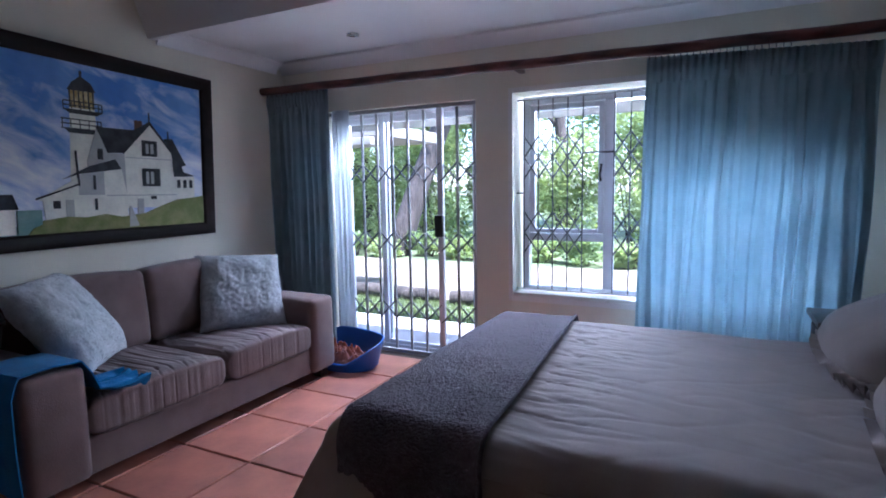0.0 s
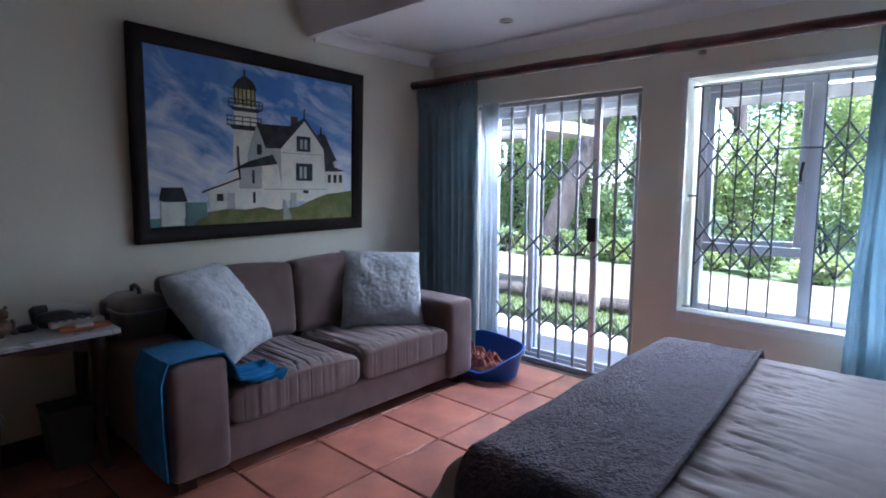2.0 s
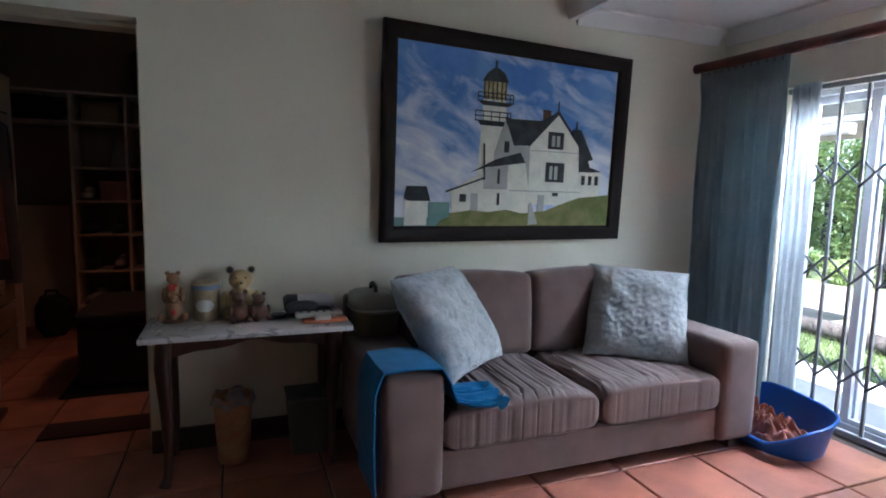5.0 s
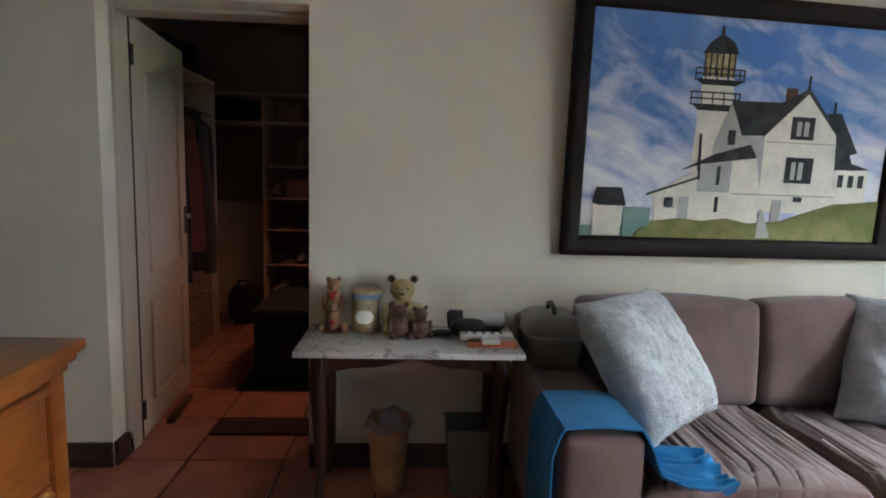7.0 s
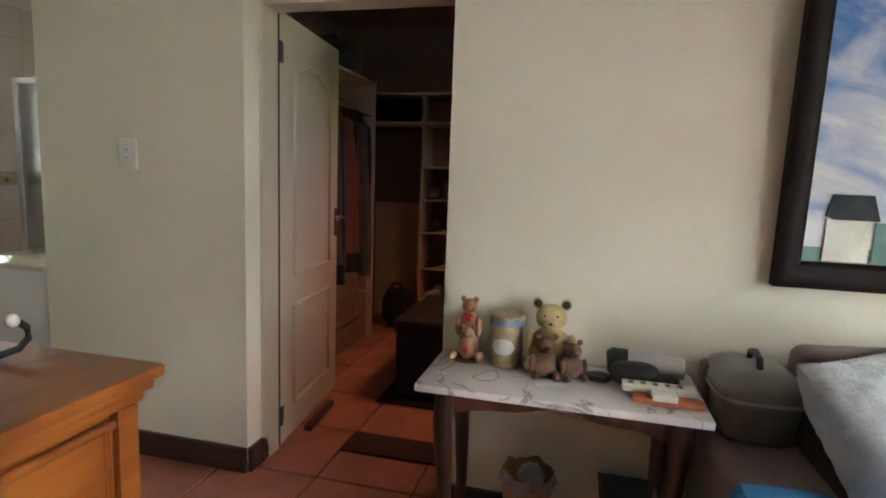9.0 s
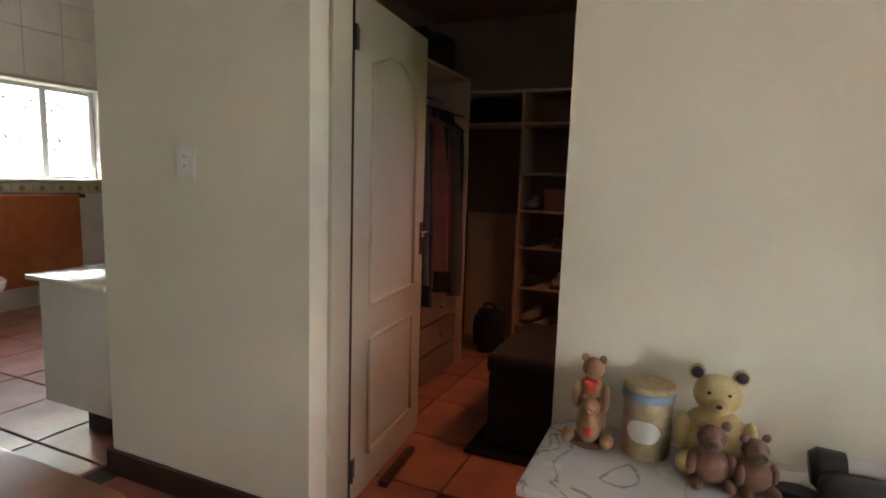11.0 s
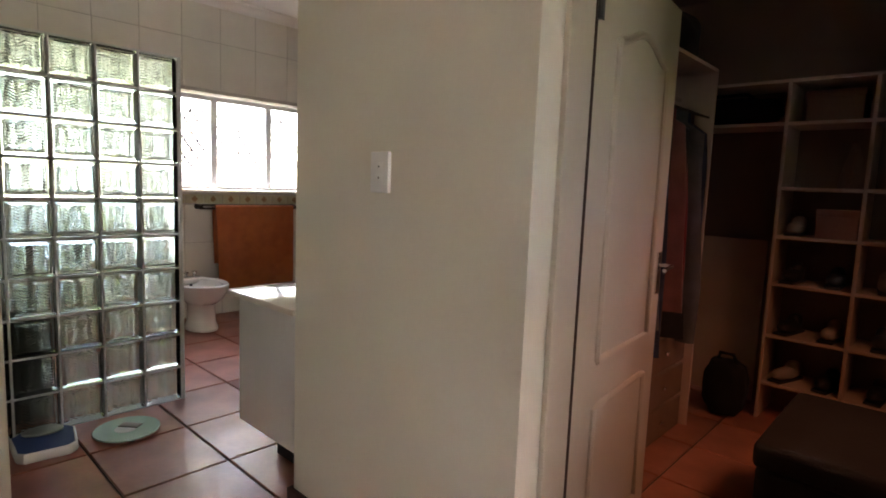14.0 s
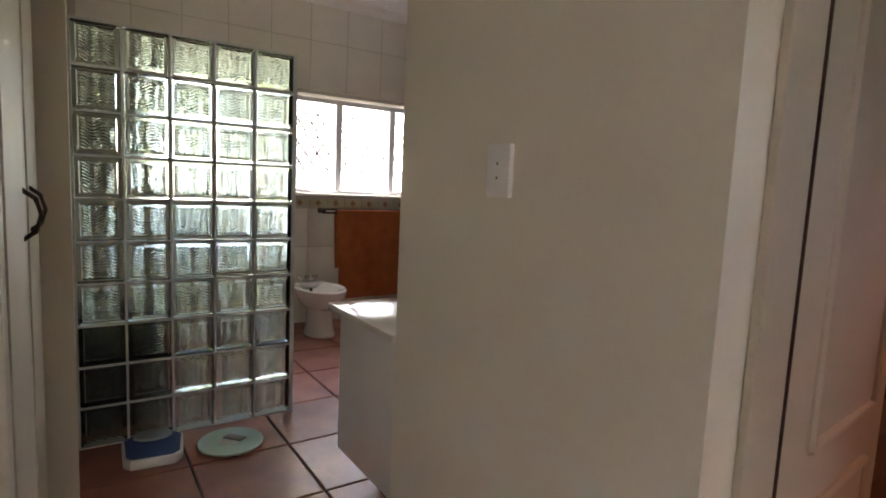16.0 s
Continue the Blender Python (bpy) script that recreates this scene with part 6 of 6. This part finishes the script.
def tree(at, height, spread, trunk, lean, seed, material, count=2600, leaf=0.10, name="tree", label="leafy garden tree with a dark trunk"):
    t = thing(name, label, "tree", at)
    rnd = random.Random(seed)
    top = Vector((lean[0], lean[1], height * 0.72))
    path = [Vector((0, 0, -0.05)), top * 0.3 + Vector((rnd.uniform(-.1, .1), 0, 0)), top * 0.65, top]
    part("trunk", tube(path, [trunk * 1.25, trunk, trunk * 0.8, trunk * 0.45], 12), BARK, t)
    for k in range(5):
        a = 6.283 * k / 5 + rnd.random()
        s = top * rnd.uniform(0.5, 0.85)
        e = s + Vector((math.cos(a) * spread[0] * 0.6, math.sin(a) * spread[1] * 0.6, height * rnd.uniform(0.12, 0.3)))
        part("limb", tube([s, (s + e) / 2 + Vector((0, 0, 0.15)), e], [trunk * 0.4, trunk * 0.28, trunk * 0.1], 8), BARK, t)
    me = leaves(count, spread, (top.x, top.y, height * 0.78), leaf, seed, 1.6)
    me.materials.append(material)
    c = new("crown", me)
    c.parent = t


def bush(at, size, seed, material, count=1500, leaf=0.07, name="bush", label="dense green garden bush"):
    b = thing(name, label, "bush", at)
    me = leaves(count, (size[0], size[1], size[2]), (0, 0, size[2] * 0.8), leaf, seed, 1.2, 0.1)
    me.materials.append(material)
    c = new("foliage", me)
    c.parent = b
    part("stems", joined(*[tube([(0.1 * math.cos(k), 0.1 * math.sin(k), -0.05), (size[0] * 0.4 * math.cos(k * 2.1), size[1] * 0.4 * math.sin(k * 2.1), size[2] * 0.9)], [0.03, 0.01], 6) for k in range(4)]), BARK, b)


GZ = -0.18
tree((-6.3, 10.4, GZ), 7.5, (2.6, 2.4, 2.0), 0.24, (1.8, 1.0), 3, LEAF, 12000, 0.06, label="big leaning garden tree with dark trunk")
tree((-7.6, 11.3, GZ), 6.5, (2.0, 2.0, 2.2), 0.11, (-0.2, 0.2), 5, LEAF, 10000, 0.06)
tree((-9.6, 9.6, GZ), 6.5, (2.2, 2.2, 2.2), 0.22, (0.2, 0.3), 8, LEAF_DARK, 8000, 0.065)
for k in range(10):
    tree((-16.5 + 2.6 * k, 15.5 + 1.2 * math.sin(k * 2.3), GZ), 6.2 + math.sin(k * 1.7), (2.4, 1.8, 3.0), 0.18, (0.3 * math.sin(k), 0.2), 20 + k, LEAF if k % 3 else LEAF_DARK, 11000, 0.075, label="leafy tree at the back of the garden")
for k in range(9):
    tree((-19 + 3.9 * k, 20.5 + math.sin(k * 1.3), GZ), 8.5 + math.sin(k * 2.7), (3.2, 1.8, 4.6), 0.2, (0.2, 0.1), 200 + k, LEAF if k % 2 else LEAF_DARK, 9000, 0.12, label="tall tree behind the garden")
for k in range(4):
    bush((-10.2 + 1.0 * k, 11.2 + 0.2 * (k % 2), GZ), (0.9, 0.7, 1.5), 140 + k, LEAF, 7000, 0.05)
for k in range(13):
    bush((-14.0 + 1.55 * k, 12.4 + 0.6 * math.sin(k * 1.9), GZ), (1.25, 0.8, 1.35 + 0.35 * (k % 3)), 50 + k, LEAF if k % 3 else LEAF_DARK, 8000, 0.052)
for k in range(16):
    bush((-11.5 + 0.85 * k, 10.25 + 0.25 * math.sin(k * 2.0), GZ), (0.55, 0.4, 0.26 + 0.06 * (k % 2)), 80 + k, LEAF_DARK if k % 2 else LEAF, 1300, 0.05, label="low leafy bush along the drive")
for k in range(3):
    bush((-6.6 + 0.75 * k, 7.0 - 0.25 * k, GZ), (0.4, 0.35, 0.32), 120 + k, LEAF_DARK, 900, 0.06, label="leafy plant beside the lawn")
for k in range(5):
    tree((-9 + 2.6 * k, -11.5, GZ), 6.0, (1.9, 1.6, 2.2), 0.04, (0.1, 0), 95 + k, LEAF, 2600, 0.11, label="leafy tree outside the bathroom window")
bush((-4.75, -7.2, GZ), (0.5, 0.5, 1.35), 171, LEAF, 5000, 0.05, label="tall leafy bush outside the bathroom window")
for k in range(3):
    lg = thing("edging_log", "pale weathered log edging the lawn", "log", (-5.6 + 1.75 * k, 6.22, GZ + 0.09), 3 * k - 3)
    part("log", tube([(-0.8, 0, 0), (-0.3, 0.03, 0.01), (0.3, -0.02, 0), (0.8, 0.02, 0)], [0.085, 0.095, 0.09, 0.08], 12), BARK, lg)
wing = thing("house_wing", "cream house wing with white gutter across the patio", "building", (0, 0, 0))
part("wall", span(-10.5, -7.0, 5.6, 5.8, GZ, 2.3), PAINT, wing)
part("gutter", span(-10.5, -3.5, 5.35, 5.45, 1.80, 1.90, 0.02), SOFFIT, wing)
part("roof_edge", span(-10.5, -3.45, 5.45, 7.0, 1.92, 2.06), SOFFIT, wing)
GRASSB = leafy("grass_blades", (0.11, 0.14, 0.06), (0.085, 0.11, 0.05))
rnd = random.Random(4)
gv, gf = [], []
for k in range(14000):
    x, y = rnd.uniform(-7, 3.0), rnd.uniform(4.92, 6.2)
    h, a = rnd.uniform(0.03, 0.08), rnd.uniform(0, 6.28)
    n0 = len(gv)
    gv += [(x - 0.008 * math.cos(a), y - 0.008 * math.sin(a), GZ), (x + 0.008 * math.cos(a), y + 0.008 * math.sin(a), GZ), (x + 0.03 * math.sin(a), y + 0.03 * math.cos(a), GZ + h)]
    gf.append((n0, n0 + 1, n0 + 2))
gme = bpy.data.meshes.new("grass")
gme.from_pydata(gv, [], gf)
gme.materials.append(GRASSB)
tagged(new("grass", gme), "short green lawn grass", "grass", "", "stuff")

# ---- wall tiles in the bathroom ----
wall_b = bpy.data.objects["wall_bath_south"]


def tile_mesh(w, h, material):
    bm = box((w - 0.005, 0.008, h - 0.005), (0, 0, 0), 0.002, 1)
    me = bpy.data.meshes.new("wall_tile")
    bm.to_mesh(me)
    bm.free()
    me.materials.append(material)
    return me


upper, lower, band = tile_mesh(0.348, 0.43, WALLTILE), tile_mesh(0.348, 0.354, WALLTILE), tile_mesh(0.174, 0.09, BORDER)
motif_bm = box((0.045, 0.004, 0.045), (0, 0, 0), 0.001, 1)
bmesh.ops.rotate(motif_bm, cent=(0, 0, 0), matrix=Matrix.Rotation(radians(45), 3, "Y"), verts=motif_bm.verts)
motif = bpy.data.meshes.new("motif")
motif_bm.to_mesh(motif)
motif_bm.free()
motif.materials.append(MOTIF)
for k in range(12):
    x = -2.52 - 0.348 * k
    for me, zs in ((upper, (2.335, 2.765)), (lower, (0.177, 0.531, 0.885))):
        for z in zs:
            t = new("tile", me)
            t.parent = wall_b
            t.location = (x, BY + 0.004, z)
    if x < BWIN[0]:
        for z in (1.375, 1.72, 1.985):
            t = new("tile", lower)
            t.parent = wall_b
            t.location = (x - 0.02, BY + 0.004, z)
for k in range(22):
    t = new("border_tile", band)
    t.parent = wall_b
    t.location = (-2.44 - 0.174 * k, BY + 0.0045, 1.115)
    m2 = new("motif", motif)
    m2.parent = t
    m2.location = (0, 0.0045, 0)

# ---- floor tiles ----
floor_ob = bpy.data.objects["floor"]


def lay_tiles(px, py, x_line, y_line, inside):
    """Square-laid floor tiles whose joints pass through x_line and y_line."""
    bm = box((px - 0.010, py - 0.010, 0.014), (0, 0, 0), 0.004, 1)
    me = bpy.data.meshes.new("tile")
    bm.to_mesh(me)
    bm.free()
    me.materials.append(TERRA)
    for i in range(-12, 12):
        for j in range(-16, 16):
            cx, cy = x_line + px * (i + 0.5), y_line + py * (j + 0.5)
            if inside(cx, cy):
                t = new("tile", me)
                t.parent = floor_ob
                t.location = (cx, cy, -0.007)


def in_bedroom(x, y):
    return -6.2 < x < 1.2 and -1.80 < y < NY + 0.1 and not (x < WX - 0.1 and y > 0.85) or (-1.9 < x < 1.2 and -3.4 < y < -1.7)


def in_bathroom(x, y):
    return -6.7 < x < -1.9 and -5.05 < y < -1.80


lay_tiles(0.448, 0.434, -2.315, 2.228, in_bedroom)
lay_tiles(0.450, 0.485, -3.170, -2.290, in_bathroom)
